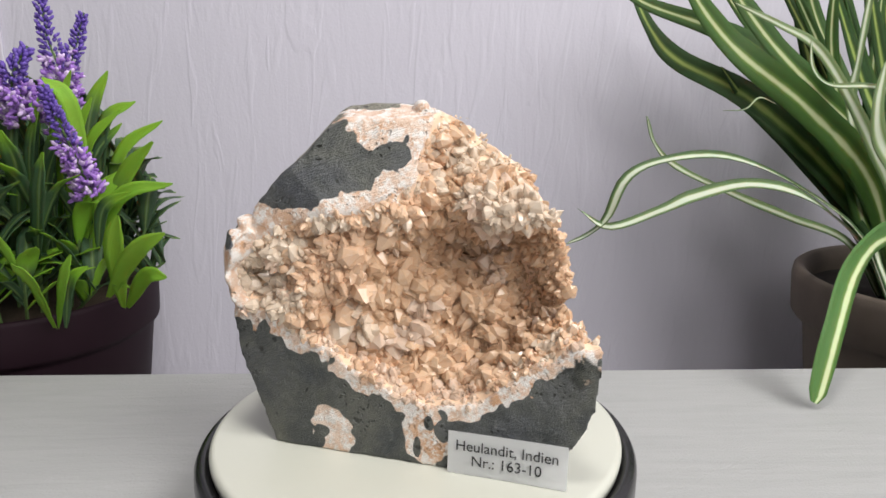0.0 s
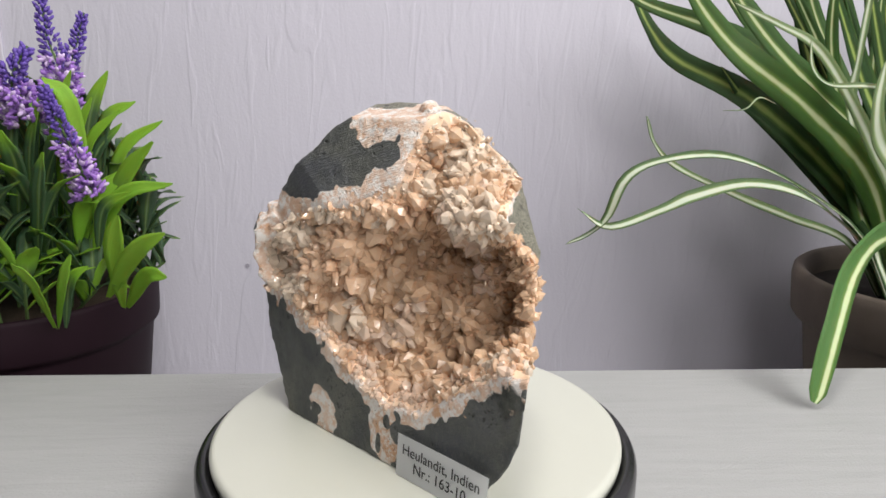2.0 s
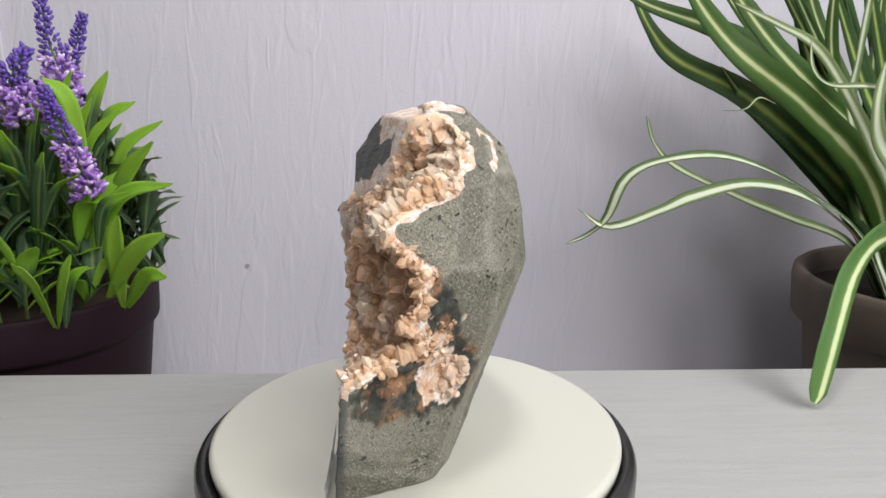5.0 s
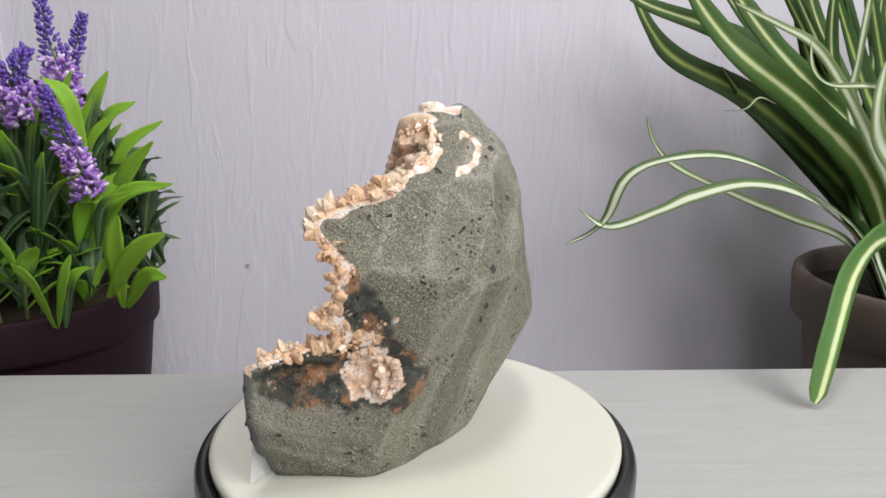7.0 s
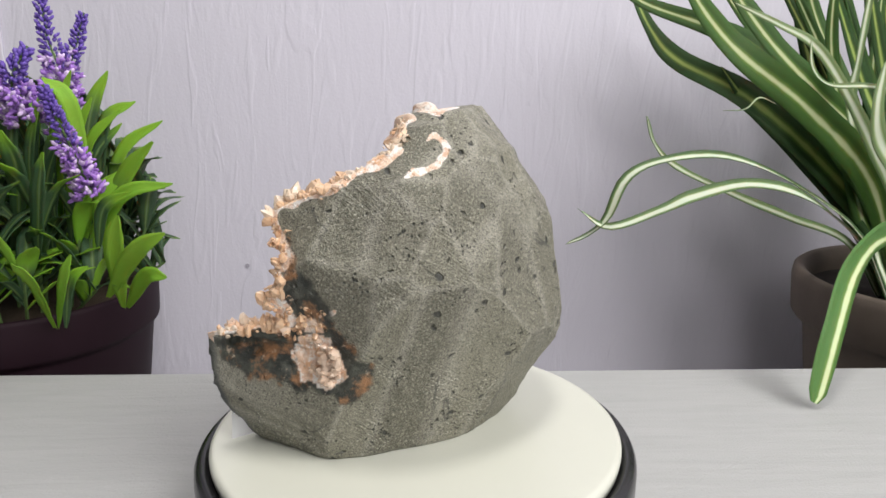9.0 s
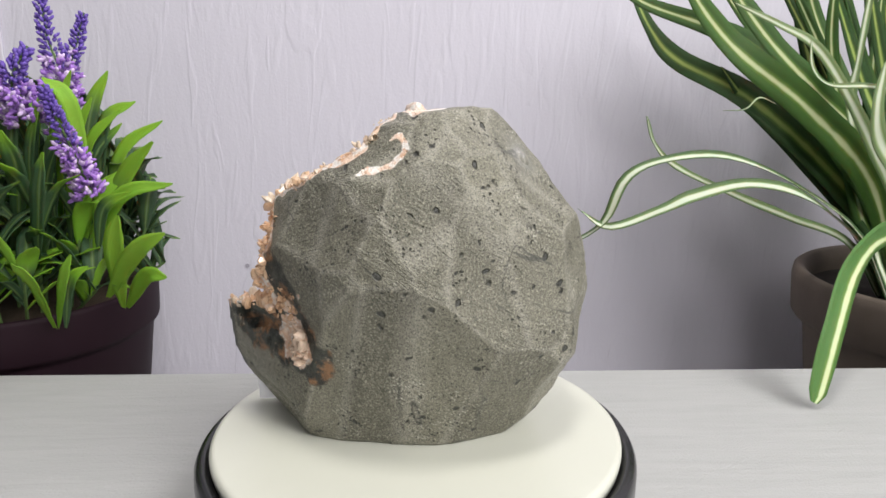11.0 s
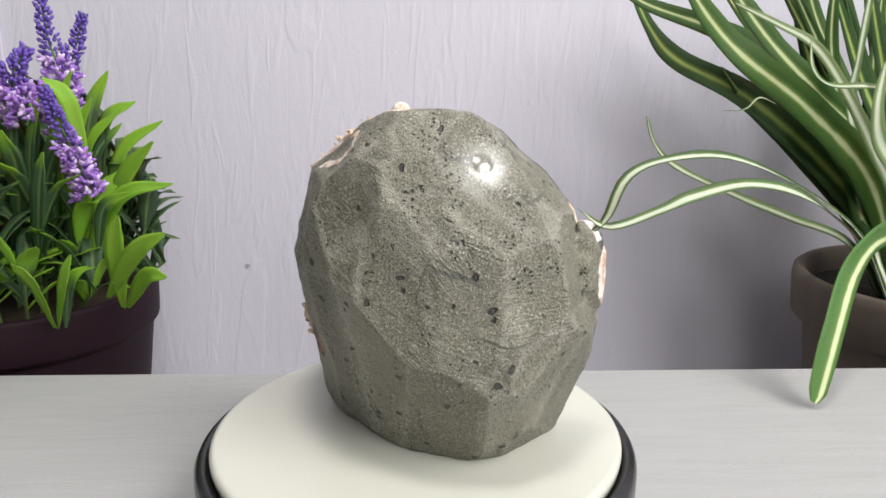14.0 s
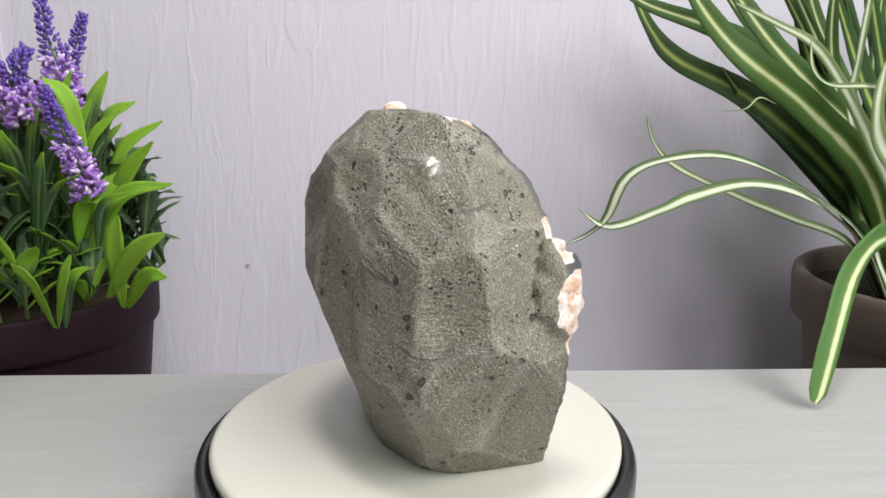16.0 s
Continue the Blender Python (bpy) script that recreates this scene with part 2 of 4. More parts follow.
def lathe(profile, seg=96, centre=(0, 0, 0)):
    bm = bmesh.new()
    rings = []
    for r, z in profile:
        if r < 1e-6:
            rings.append([bm.verts.new((centre[0], centre[1], z + centre[2]))])
        else:
            rings.append([bm.verts.new((centre[0] + r * math.cos(2 * math.pi * i / seg), centre[1] + r * math.sin(2 * math.pi * i / seg), z + centre[2])) for i in range(seg)])
    for a, b in zip(rings, rings[1:]):
        for i in range(seg):
            j = (i + 1) % seg
            if len(a) == 1:
                bm.faces.new((a[0], b[i], b[j]))
            elif len(b) == 1:
                bm.faces.new((a[i], b[0], a[j]))
            else:
                bm.faces.new((a[i], b[i], b[j], a[j]))
    bmesh.ops.recalc_face_normals(bm, faces=bm.faces[:])
    return bm


def structure(name, bm, material, label, category):
    return tagged(new(name, mesh_of(name, bm, material)), label, category, kind="structure")


# ---- the setting ----
structure("wall_back", box(-1.6, 1.6, 0.40, 0.50, -0.90, 1.70), WALL, "pale lilac wallpaper with fine vertical relief", "wall")
structure("wall_front", box(-1.6, 1.6, -2.10, -2.0, -0.90, 1.70), ROOM, "plain pale painted wall", "wall")
structure("wall_left", box(-1.7, -1.6, -2.10, 0.50, -0.90, 1.70), ROOM, "plain pale painted wall", "wall")
structure("wall_right", box(1.6, 1.7, -2.10, 0.50, -0.90, 1.70), ROOM, "plain pale painted wall", "wall")
structure("floor", box(-1.7, 1.7, -2.10, 0.50, -1.0, -0.90), ROOM, "plain pale floor", "floor")
structure("ceiling", box(-1.7, 1.7, -2.10, 0.50, 1.70, 1.80), ROOM, "plain pale ceiling", "ceiling")
structure("ledge", box(-1.6, 1.6, 0.155, 0.399, -0.90, -0.185), BOARD, "low white ledge along the wall", "ledge")
structure("trim_left", box(-0.60, -0.3735, 0.396, 0.3995, -0.184, 1.0, 0.002), WALL, "narrow lilac wall trim", "trim")

table = tagged(new("table"), "white painted wooden table with visible grain", "table")
table.matrix_world = pose(0, 0, -0.035, 0, 0, -0.98)
part("tabletop", box(-0.85, 0.85, -1.0, 0.1398, -0.022, 0.0, 0.0012), BOARD, table)
for sx in (-0.78, 0.78):
    for sy in (-0.93, 0.07):
        part("leg", box(sx - 0.025, sx + 0.025, sy - 0.025, sy + 0.025, -0.865, -0.022, 0.003), BOARD, table)

mark = lathe([(0, 0.0), (0.0016, 0.0004), (0.0022, 0.001), (0.0022, 0.0014), (0, 0.0014)], 14)
stain = tagged(new("wall_mark", mesh_of("wall_mark", mark, plain("grey_smudge", (0.36, 0.34, 0.40), 0.8))), "small grey smudge on the lilac wall", "stain")
stain.matrix_world = pose(-0.1668, 0.4005, -0.0323, 90, 0, 0)

# ---- the turntable ----
turntable = tagged(new("turntable"), "motorised display turntable, ivory platter in a black rim", "turntable")
turntable.matrix_world = pose(0, 0, 0)
part("base", lathe([(0, -0.035), (0.0985, -0.035), (0.0998, -0.034), (0.1003, -0.032), (0.1006, -0.012), (0.1003, -0.0085), (0.0990, -0.0062), (0.0970, -0.0052), (0.0950, -0.0056), (0.0942, -0.0070), (0.0, -0.0070)], 160), BLACK, turntable, "glossy black plastic base", True)
platter = part("platter", lathe([(0, -0.0069), (0.0930, -0.0069), (0.0936, -0.0035), (0.0935, -0.0020), (0.0929, -0.0008), (0.0918, -0.0001), (0.0905, 0.0), (0, 0.0)], 160), PLATTER, turntable, "matt ivory platter", True)


# ---- the geode ----
def lattice(x, y, z, size, seed):
    """Smooth value noise, -1 to 1, for arrays of places."""
    rng = np.random.RandomState(seed)
    g = rng.uniform(-1, 1, (32, 32, 32))
    out = 0
    i = [np.floor(v / size).astype(int) for v in (x, y, z)]
    f = [v / size - k for v, k in zip((x, y, z), i)]
    f = [v * v * (3 - 2 * v) for v in f]
    for a in (0, 1):
        for b in (0, 1):
            for c in (0, 1):
                w = (f[0] if a else 1 - f[0]) * (f[1] if b else 1 - f[1]) * (f[2] if c else 1 - f[2])
                out = out + w * g[(i[0] + a) % 32, (i[1] + b) % 32, (i[2] + c) % 32]
    return out


def outline_distance(px, pz, outline):
    """Signed distance to a closed outline, positive inside."""
    best, inside = np.full(px.shape, 1e9), np.zeros(px.shape, bool)
    for (ax, az), (bx, bz) in zip(outline, outline[1:] + outline[:1]):
        ex, ez = bx - ax, bz - az
        t = np.clip(((px - ax) * ex + (pz - az) * ez) / (ex * ex + ez * ez), 0, 1)
        best = np.minimum(best, np.hypot(px - ax - t * ex, pz - az - t * ez))
        inside ^= ((az > pz) != (bz > pz)) & (px < ex * (pz - az) / (ez + 1e-9) + ax)
    return np.where(inside, best, -best)


# Ground facets of the stone: azimuth, elevation, distance from its middle (mm).
FACETS = [(-165, 2.9, 76), (-107.2, 3.4, 33.4), (-94.4, 77.1, 71.9), (-35, -31, 108.1), (-10, 0, 87.8),
          (2, 23.3, 67.8), (5.5, -32.6, 81.1), (20.5, -6.6, 53.7), (25.5, 46.7, 66.4), (33.3, 13.3, 53.8),
          (57, -18.7, 39.7), (75.7, 7.3, 44.1), (80, 38.7, 66.6), (87.3, -27.3, 48.4), (90.9, 8.4, 44.2),
          (97.9, 44.9, 64.8), (118, 5.7, 55.3), (122.8, 7.9, 57), (126.5, 35, 60.8), (130, -26.6, 73.2),
          (163.1, -22, 70.2), (173.4, 15.8, 70.3), (178.1, 41.6, 69.8)]
MOUTH = [(-82, 78), (-77, 61), (-57, 51), (-42, 46), (-25, 37), (-9, 29), (4, 25), (21, 26), (37, 37), (50, 47), (64, 54), (100, 60),
         (100, 175), (7, 175), (4, 150), (2, 134), (-2, 117), (-12, 111), (-26, 107), (-40, 103), (-55, 100), (-68, 97), (-74, 90)]
# Knobs (+) and recesses (-) of the lining: x, z, spread, height (mm).
KNOBS = [(-33, 77, 9, 8), (-50, 63, 7, 9), (8, 68, 8, 6), (31, 57, 7, 12), (-7, 103, 6, 9), (-27, 100, 6, 5), (12, 36, 8, 6), (-20, 52, 7, 5),
         (30, 44, 6, 5), (-58, 84, 5, 5), (24, 112, 7, 5), (50, 108, 7, 6), (-67, 72, 6, -15), (50, 69, 6, -6), (-3, 88, 7, -9), (43, 88, 7, -9), (18, 86, 8, -15), (-45, 92, 5, -9), (16, 50, 5, -4), (4, 118, 5, -4)]


def front_plane(x, z):
    return np.maximum(-36.4 - 0.28 * x + 0.08 * z, -55 + 0.35 * z - 0.5 * np.maximum(0, x - 8))


def nodules(x, z, size, seed):
    """Rounded grape-like bumps, 0 to 1, about one in every cell."""
    rng = np.random.RandomState(seed)
    jx, jz, tall = rng.uniform(0.1, 0.9, (64, 64)), rng.uniform(0.1, 0.9, (64, 64)), rng.uniform(0.5, 1.0, (64, 64))
    i, k = np.floor(x / size).astype(int), np.floor(z / size).astype(int)
    out = np.zeros(np.shape(x))
    for a in (-1, 0, 1):
        for b in (-1, 0, 1):
            c, e = (i + a) % 64, (k + b) % 64
            r = np.hypot(x - (i + a + jx[c, e]) * size, z - (k + b + jz[c, e]) * size) / (0.72 * size)
            out = np.maximum(out, tall[c, e] * np.sqrt(np.clip(1 - r * r, 0, 1)))
    return out


def hollow(x, z):
    """How far back the broken, crystal-lined face lies."""
    s = outline_distance(x, z, MOUTH) + 1.8 * lattice(x, 0 * x, z, 7, 5)
    g = lambda cx, cz, w: np.exp(-((x - cx) ** 2 + (z - cz) ** 2) / (2 * w * w))
    step = lambda v, a, b: np.clip((v - a) / (b - a), 0, 1) ** 2 * (3 - 2 * np.clip((v - a) / (b - a), 0, 1))
    back = -3 - 21 * np.exp(-((x - 41) / 16) ** 2 - ((z - 104) / 9) ** 2) + 13 * step(z, 111, 123) * step(x, -4, 14) + 4 * g(24, 133, 8)
    back = back - 15 * np.exp(-((x - 62) / 13) ** 2) * step(z, 48, 58) * step(-z, -116, -104) + 13 * np.exp(-((x - 26) / 26) ** 2 - ((z - 74) / 17) ** 2)
    for cx, cz, w, tall in KNOBS:
        back = back - tall * g(cx, cz, w)
    back = back + 1.6 * lattice(x, 0 * x, z, 13, 8) + 0.9 * lattice(x, 0 * x, z, 6, 9) - 7.5 * nodules(x, z, 14.0, 3) - 1.4 * nodules(x, z, 6.0, 4)
    f = np.clip(s / 10, 0, 1)
    f = f * f * (3 - 2 * f)
    front = front_plane(x, z)
    # the rind's lip stands proud of the cut on the thin side
    lip = 9 * np.exp(-((x + 78) / 8) ** 2 - ((z - 80) / 15) ** 2)
    return np.where(s > 0, front - lip + (np.maximum(back, front + 2) - front + lip) * f, front - 3 - lip), s


DISHES = {}
# Where the larger flats were ground: azimuth and height (degrees) as seen from the stone's middle.
FLATS = [(65, 41), (113, 68), (104, 50), (101, 15), (137, 41), (129, 12), (130, -17), (66, -41), (142, -45),
         (34, 17), (37, 57), (164, 36), (170, 5), (150, -8), (163, -27), (148, 7), (142, -45), (-174, 54),
         (61, 70), (5, 29), (45, 66), (-24, -40), (5, -43), (84, -63), (-12, -12)]


def facet_planes():
    """The hull of large facets, and the flats ground over it, each as flat as the hull's swell there."""
    big = []
    for az, el, k in FACETS:
        a, e = radians(az), radians(el)
        big.append((math.cos(e) * math.cos(a), math.cos(e) * math.sin(a), math.sin(e), k))
    big = np.array(big)
    i = np.arange(9000)
    zz = 1 - 2 * (i + 0.5) / 9000
    ways = np.stack([np.sqrt(1 - zz * zz) * np.cos(i * 2.399963), np.sqrt(1 - zz * zz) * np.sin(i * 2.399963), zz], 1)
    along = ways @ big[:, :3].T
    reach = np.where(along > 1e-6, big[:, 3] / np.maximum(along, 1e-6), 1e9)
    owner, reach = reach.argmin(1), reach.min(1)
    rim = ways * reach[:, None]
    planes = [(nx, ny, nz, d + (1.2 if ny > 0.1 else 0.0)) for nx, ny, nz, d in big]
    for az, el in FLATS:
        a, e = radians(az), radians(el)
        way = np.array((math.cos(e) * math.cos(a), math.cos(e) * math.sin(a), math.sin(e)))
        at = way * (big[:, 3] / np.maximum(big[:, :3] @ way, 1e-6)).min()
        near = np.exp(-((rim - at) ** 2).sum(1) / (2 * 15.0 ** 2)) * reach ** 2
        n = (near[:, None] * big[owner, :3]).sum(0)
        n /= np.linalg.norm(n)
        planes.append((*n, at @ n + (2.0 if el > 60 else 0.5)))
        DISHES[len(planes) - 1] = at
    rng = np.random.RandomState(16)
    for k in range(46):
        n = rng.normal(size=3)
        n /= np.linalg.norm(n)
        # the cut front and the base stay as they are
        if n[1] < -0.25 or n[2] < -0.8 or (n[0] > 0.5 and n[1] < 0.2):
            continue
        planes.append((*n, (rim[rim[:, 2] > -66] @ n).max() - rng.uniform(1.5, 3.2) - max(0.0, -0.3 - n[2]) * 5))
    return planes


PLANES = facet_planes()


def stone_field(x, y, z):
    p = (x + 5, y - 5, z - 70)
    d = np.full(np.broadcast(x, y, z).shape, -1e9)
    for i, (nx, ny, nz, k) in enumerate(PLANES):
        face = p[0] * nx + p[1] * ny + p[2] * nz - k
        if i in DISHES:
            # the flats are slightly hollow-ground
            a = DISHES[i]
            face = face + 2.2 * np.exp(-((p[0] - a[0]) ** 2 + (p[1] - a[1]) ** 2 + (p[2] - a[2]) ** 2) / (2 * 11.0 ** 2))
        d = np.maximum(d, face)
    d = np.maximum(d, (front_plane(x, z) - y) * 0.93)
    return d


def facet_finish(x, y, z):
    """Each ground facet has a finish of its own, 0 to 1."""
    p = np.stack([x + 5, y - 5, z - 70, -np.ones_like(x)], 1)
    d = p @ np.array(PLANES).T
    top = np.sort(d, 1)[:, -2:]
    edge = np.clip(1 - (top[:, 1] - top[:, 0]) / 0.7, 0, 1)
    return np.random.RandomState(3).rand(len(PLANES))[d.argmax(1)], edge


def surface_nets(f, origin, h):
    """Quads over the zero level of a sampled field."""
    inside = f < 0
    n = np.array(f.shape) - 1
    count = np.zeros(n, int)
    for a in (0, 1):
        for b in (0, 1):
            for c in (0, 1):
                count += inside[a:n[0] + a, b:n[1] + b, c:n[2] + c]
    cells = np.argwhere((count > 0) & (count < 8))
    ids = np.full(n, -1)
    ids[tuple(cells.T)] = np.arange(len(cells))
    total, hits = np.zeros((len(cells), 3)), np.zeros(len(cells))
    corners = [(a, b, c) for a in (0, 1) for b in (0, 1) for c in (0, 1)]
    for p in corners:
        for ax in range(3):
            if p[ax]:
                continue
            q = list(p)
            q[ax] = 1
            va, vb = f[tuple((cells + p).T)], f[tuple((cells + q).T)]
            cross = (va < 0) != (vb < 0)
            t = np.where(cross, va / np.where(cross, va - vb, 1), 0)
            place = np.array(p) + t[:, None] * (np.array(q) - np.array(p))
            total += np.where(cross[:, None], place, 0)
            hits += cross
    verts = (cells + total / hits[:, None]) * h + origin
    quads = []
    for ax in range(3):
        lo, hi = [slice(1, -1)] * 3, [slice(1, -1)] * 3
        lo[ax], hi[ax] = slice(0, -1), slice(1, None)
        a, b = inside[tuple(lo)], inside[tuple(hi)]
        e = np.argwhere(a != b)
        out = a[tuple(e.T)]
        e = e + np.array([0 if k == ax else 1 for k in range(3)])
        u, w = (ax + 1) % 3, (ax + 2) % 3
        around = []
        for du, dw in ((-1, -1), (0, -1), (0, 0), (-1, 0)):
            k = e.copy()
            k[:, u] += du
            k[:, w] += dw
            around.append(ids[tuple(k.T)])
        q = np.stack(around, 1)
        q[~out] = q[~out][:, ::-1]
        quads.append(q)
    return verts, np.concatenate(quads)


def build_stone():
    h = 0.9
    ax = [np.arange(-92, 92, h), np.arange(-70, 66, h), np.arange(-3, 160, h)]
    x, y, z = np.meshgrid(*ax, indexing="ij", sparse=True)
    gx, gz = np.meshgrid(ax[0], ax[2], indexing="ij")
    back, s = hollow(gx, gz)
    full = np.broadcast_arrays(x, y, z)
    d = stone_field(x, y, z)
    # a crusted knob on the summit
    d = np.minimum(d, np.sqrt((x - 3) ** 2 + ((y - 8) / 1.6) ** 2 + (z - 145.0) ** 2) - 3.6)
    # a small worn boss on the far shoulder
    way = np.array((-0.478, 0.316, 0.819))
    table = np.array(PLANES)
    slope = table[:, :3] @ way
    at = np.array((-5, 5, 70)) + way * (table[:, 3][slope > 0.05] / slope[slope > 0.05]).min()
    hub = at - 7.9 * np.array((-0.58, 0.644, 0.50))
    d = np.minimum(d, np.sqrt((x - hub[0]) ** 2 + (y - hub[1]) ** 2 + (z - hub[2]) ** 2) - 9)
    # the bulging rind on the thin side
    d = np.minimum(d, (np.sqrt(((x + 73) / 9.0) ** 2 + ((y + 6) / 13) ** 2 + ((z - 77) / 22) ** 2) - 1) * 9 + 1.2 * lattice(*full, 5, 12))
    calm = 1 - np.exp(-((x - at[0]) ** 2 + (y - at[1]) ** 2 + (z - at[2]) ** 2) / 170)
    d = d + calm * (0.35 * lattice(*full, 9, 2) + 0.28 * lattice(*full, 3.0, 3))
    # broken, not ground, round the pocket
    broken = np.exp(-((y + 15) / 17) ** 2 - ((z - 48) / 9) ** 2) * (x > 40)
    d = d + broken * (2.2 * lattice(*full, 5, 31) + 1.5 * lattice(*full, 2.6, 32) + 1.2)
    carve = (back[:, None, :] - y) * 0.75
    # side pocket and the groove that leads to it
    pocket = 8.5 - np.sqrt((x - 60) ** 2 + (y + 8) ** 2 + (z - 49) ** 2) + 1.6 * lattice(*full, 5, 4)
    t = np.clip((y + 42) / 34, 0, 1)
    groove = 4.2 - np.sqrt((x - 68 + 11 * t) ** 2 + (z - 53 + 3 * t) ** 2 + (y - (-42 + 34 * t)) ** 2) + 1.8 * lattice(*full, 6, 6)
    # the small hollow under the summit
    nook = 7.6 - np.sqrt((x - 19) ** 2 + ((y - 2) / 1.3) ** 2 + (z - 133.5) ** 2) + 1.2 * lattice(*full, 5, 14)
    field = d
    for cutter in (carve, pocket, groove, nook, -z):
        field = np.maximum(field, cutter)
    verts, quads = surface_nets(field, np.array([a[0] for a in ax]), h)
    X, Y, Z = verts.T
    bk, sv = hollow(X, Z)
    fr = front_plane(X, Z)
    n1, n2 = lattice(X, Y, Z, 6, 21), lattice(X, Y, Z, 2.5, 22)
    near = Y - bk
    lining = (sv > 1.0) & (near < 1.6) & (bk > fr + 1.5)
    lining |= np.sqrt((X - 19) ** 2 + ((Y - 2) / 1.3) ** 2 + (Z - 133.5) ** 2) < 9.2
    facing = np.clip((fr + 4.0 - Y) / 2.0, 0, 1)
    rough_n = 3.5 * n1 + 2.0 * n2
    band = np.where(facing > 0.5, sv + np.where(Z < 62, 4.2, np.where((Z > 92) & (X < 2), 4.5, 2.5)) + 1.2 * rough_n, np.where(sv > -5, 5.5, 1.5) + 0.9 * rough_n - near)
    patch = lambda cx, cz, rx, rz: (1 - np.hypot((X - cx) / rx, (Z - cz) / rz)) * 8 + 0.6 * rough_n
    for v in (patch(-36, 8, 9.5, 12), patch(5, 14, 9, 16), patch(-68, 100, 9, 7)):
        band = np.where(Y < fr + 5, np.maximum(band, v), band)
    band = np.where(Y < 20, np.maximum(band, patch(3, 148, 9, 6)), band)
    for v in (patch(-15, 139, 16, 8),):
        band = np.where(Y < 9 + 0.5 * rough_n, np.maximum(band, v), band)
    for hole in (patch(-8, 127, 6, 5), patch(-6, 148, 5, 3), patch(-41, 9, 3.2, 2.6), patch(-43, 3, 3.0, 4.0), patch(12, 17, 3.4, 4.5), patch(6, 19, 2.0, 3), patch(1, 8, 1.5, 5)):
        band = np.where(facing > 0.5, np.minimum(band, -hole - 0.5), band)
    side = (1 - np.hypot((Y + 9) / 12, (Z - 46.5) / 12)) * 8 + 0.7 * rough_n
    band = np.where((X > 44) & (near > 2), np.maximum(band, side), band)
    # a thin vein on the shoulder
    vein = 1.3 - np.abs(np.hypot(Y - 22, Z - 130) - 6.5) + 0.8 * n2
    band = np.where((X > 15) & (near > 3) & (Y > 21) & (Z < 138), np.maximum(band, vein), band)
    band = np.where(X < -79.5 - 0.1 * np.abs(Z - 80), np.maximum(band, 3 + rough_n), band)
    crust = np.clip(0.5 + band * 0.25, 0, 1)
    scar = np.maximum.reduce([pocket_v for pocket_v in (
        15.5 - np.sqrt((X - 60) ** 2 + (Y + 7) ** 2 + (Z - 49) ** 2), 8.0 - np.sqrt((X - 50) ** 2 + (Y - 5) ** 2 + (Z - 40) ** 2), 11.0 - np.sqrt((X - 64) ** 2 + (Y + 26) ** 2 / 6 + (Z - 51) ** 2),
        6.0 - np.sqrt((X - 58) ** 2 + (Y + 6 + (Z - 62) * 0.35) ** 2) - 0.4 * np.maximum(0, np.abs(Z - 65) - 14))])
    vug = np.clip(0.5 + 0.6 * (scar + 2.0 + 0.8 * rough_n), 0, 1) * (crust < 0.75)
    gloss = np.exp(-((X - at[0]) ** 2 + (Y - at[1]) ** 2 + (Z - at[2]) ** 2) / 60)
    cut = facing * (near > -3)
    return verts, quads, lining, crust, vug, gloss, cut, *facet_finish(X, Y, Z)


def mesh_from(name, verts, quads, material, attrs=()):
    me = bpy.data.meshes.new(name)
    used = np.unique(quads)
    back = np.full(len(verts), -1)
    back[used] = np.arange(len(used))
    me.from_pydata((verts[used] * 0.001).tolist(), [], back[quads].tolist())
    me.materials.append(material)
    me.polygons.foreach_set("use_smooth", [True] * len(me.polygons))
    for key, values in attrs:
        me.attributes.new(key, "FLOAT", "POINT").data.foreach_set("value", values[used].astype(np.float32))
    return me


def crystal_shape(rng, k):
    """A sharp-edged tabular crystal, about one unit long, that grows along z to a roof-like edge."""
    bm = bmesh.new()
    w, d = 0.42 + 0.20 * rng.rand(), 0.24 + 0.16 * rng.rand()
    top = 0.52 + 0.22 * rng.rand()
    skew, lift = 0.4 * (rng.rand() - 0.5), 0.6 * (rng.rand() - 0.5)
    flat = 0.42 + 0.3 * rng.rand()
    levels = [(-0.12, 0.6, 0.85), (top * 0.5, 1.0, 1.0), (top, 0.92, 0.85), (0.95 + 0.1 * rng.rand(), 0.12 + 0.34 * rng.rand(), 0.05 + 0.20 * rng.rand())]
    rings = []
    for zz, sw, sd in levels:
        base = [(-1, 0), (-flat, -1), (flat, -1), (1, 0), (flat, 1), (-flat, 1)]
        rings.append([bm.verts.new((px * w * sw + skew * zz * zz, py * d * sd, zz + lift * px * max(zz, 0))) for px, py in base])
    for a, b in zip(rings, rings[1:]):
        for i in range(6):
            j = (i + 1) % 6
            bm.faces.new((a[i], a[j], b[j], b[i]))
    bm.faces.new(rings[-1])
    return bm


def tone_at(p, r, deep=0.0):
    """Which crystal colour grows at this place of the hollow; deep ones also carry painted shade."""
    x, z = p[0], p[2]
    # depth behind the front picks the tone that has shade painted in
    if deep > 13 and z < 118 and r < 0.82:
        return 3
    if (x > 15 and z > 88) or x < -55:
        return 0 if r < 0.75 else 2
    if z < 40 - 0.15 * x:
        return 2 if r < 0.55 else 1
    if -45 < x < -10 and 50 < z < 95:
        return 1 if r < 0.75 else 0
    return (1, 0, 1, 2)[int(r * 4)]


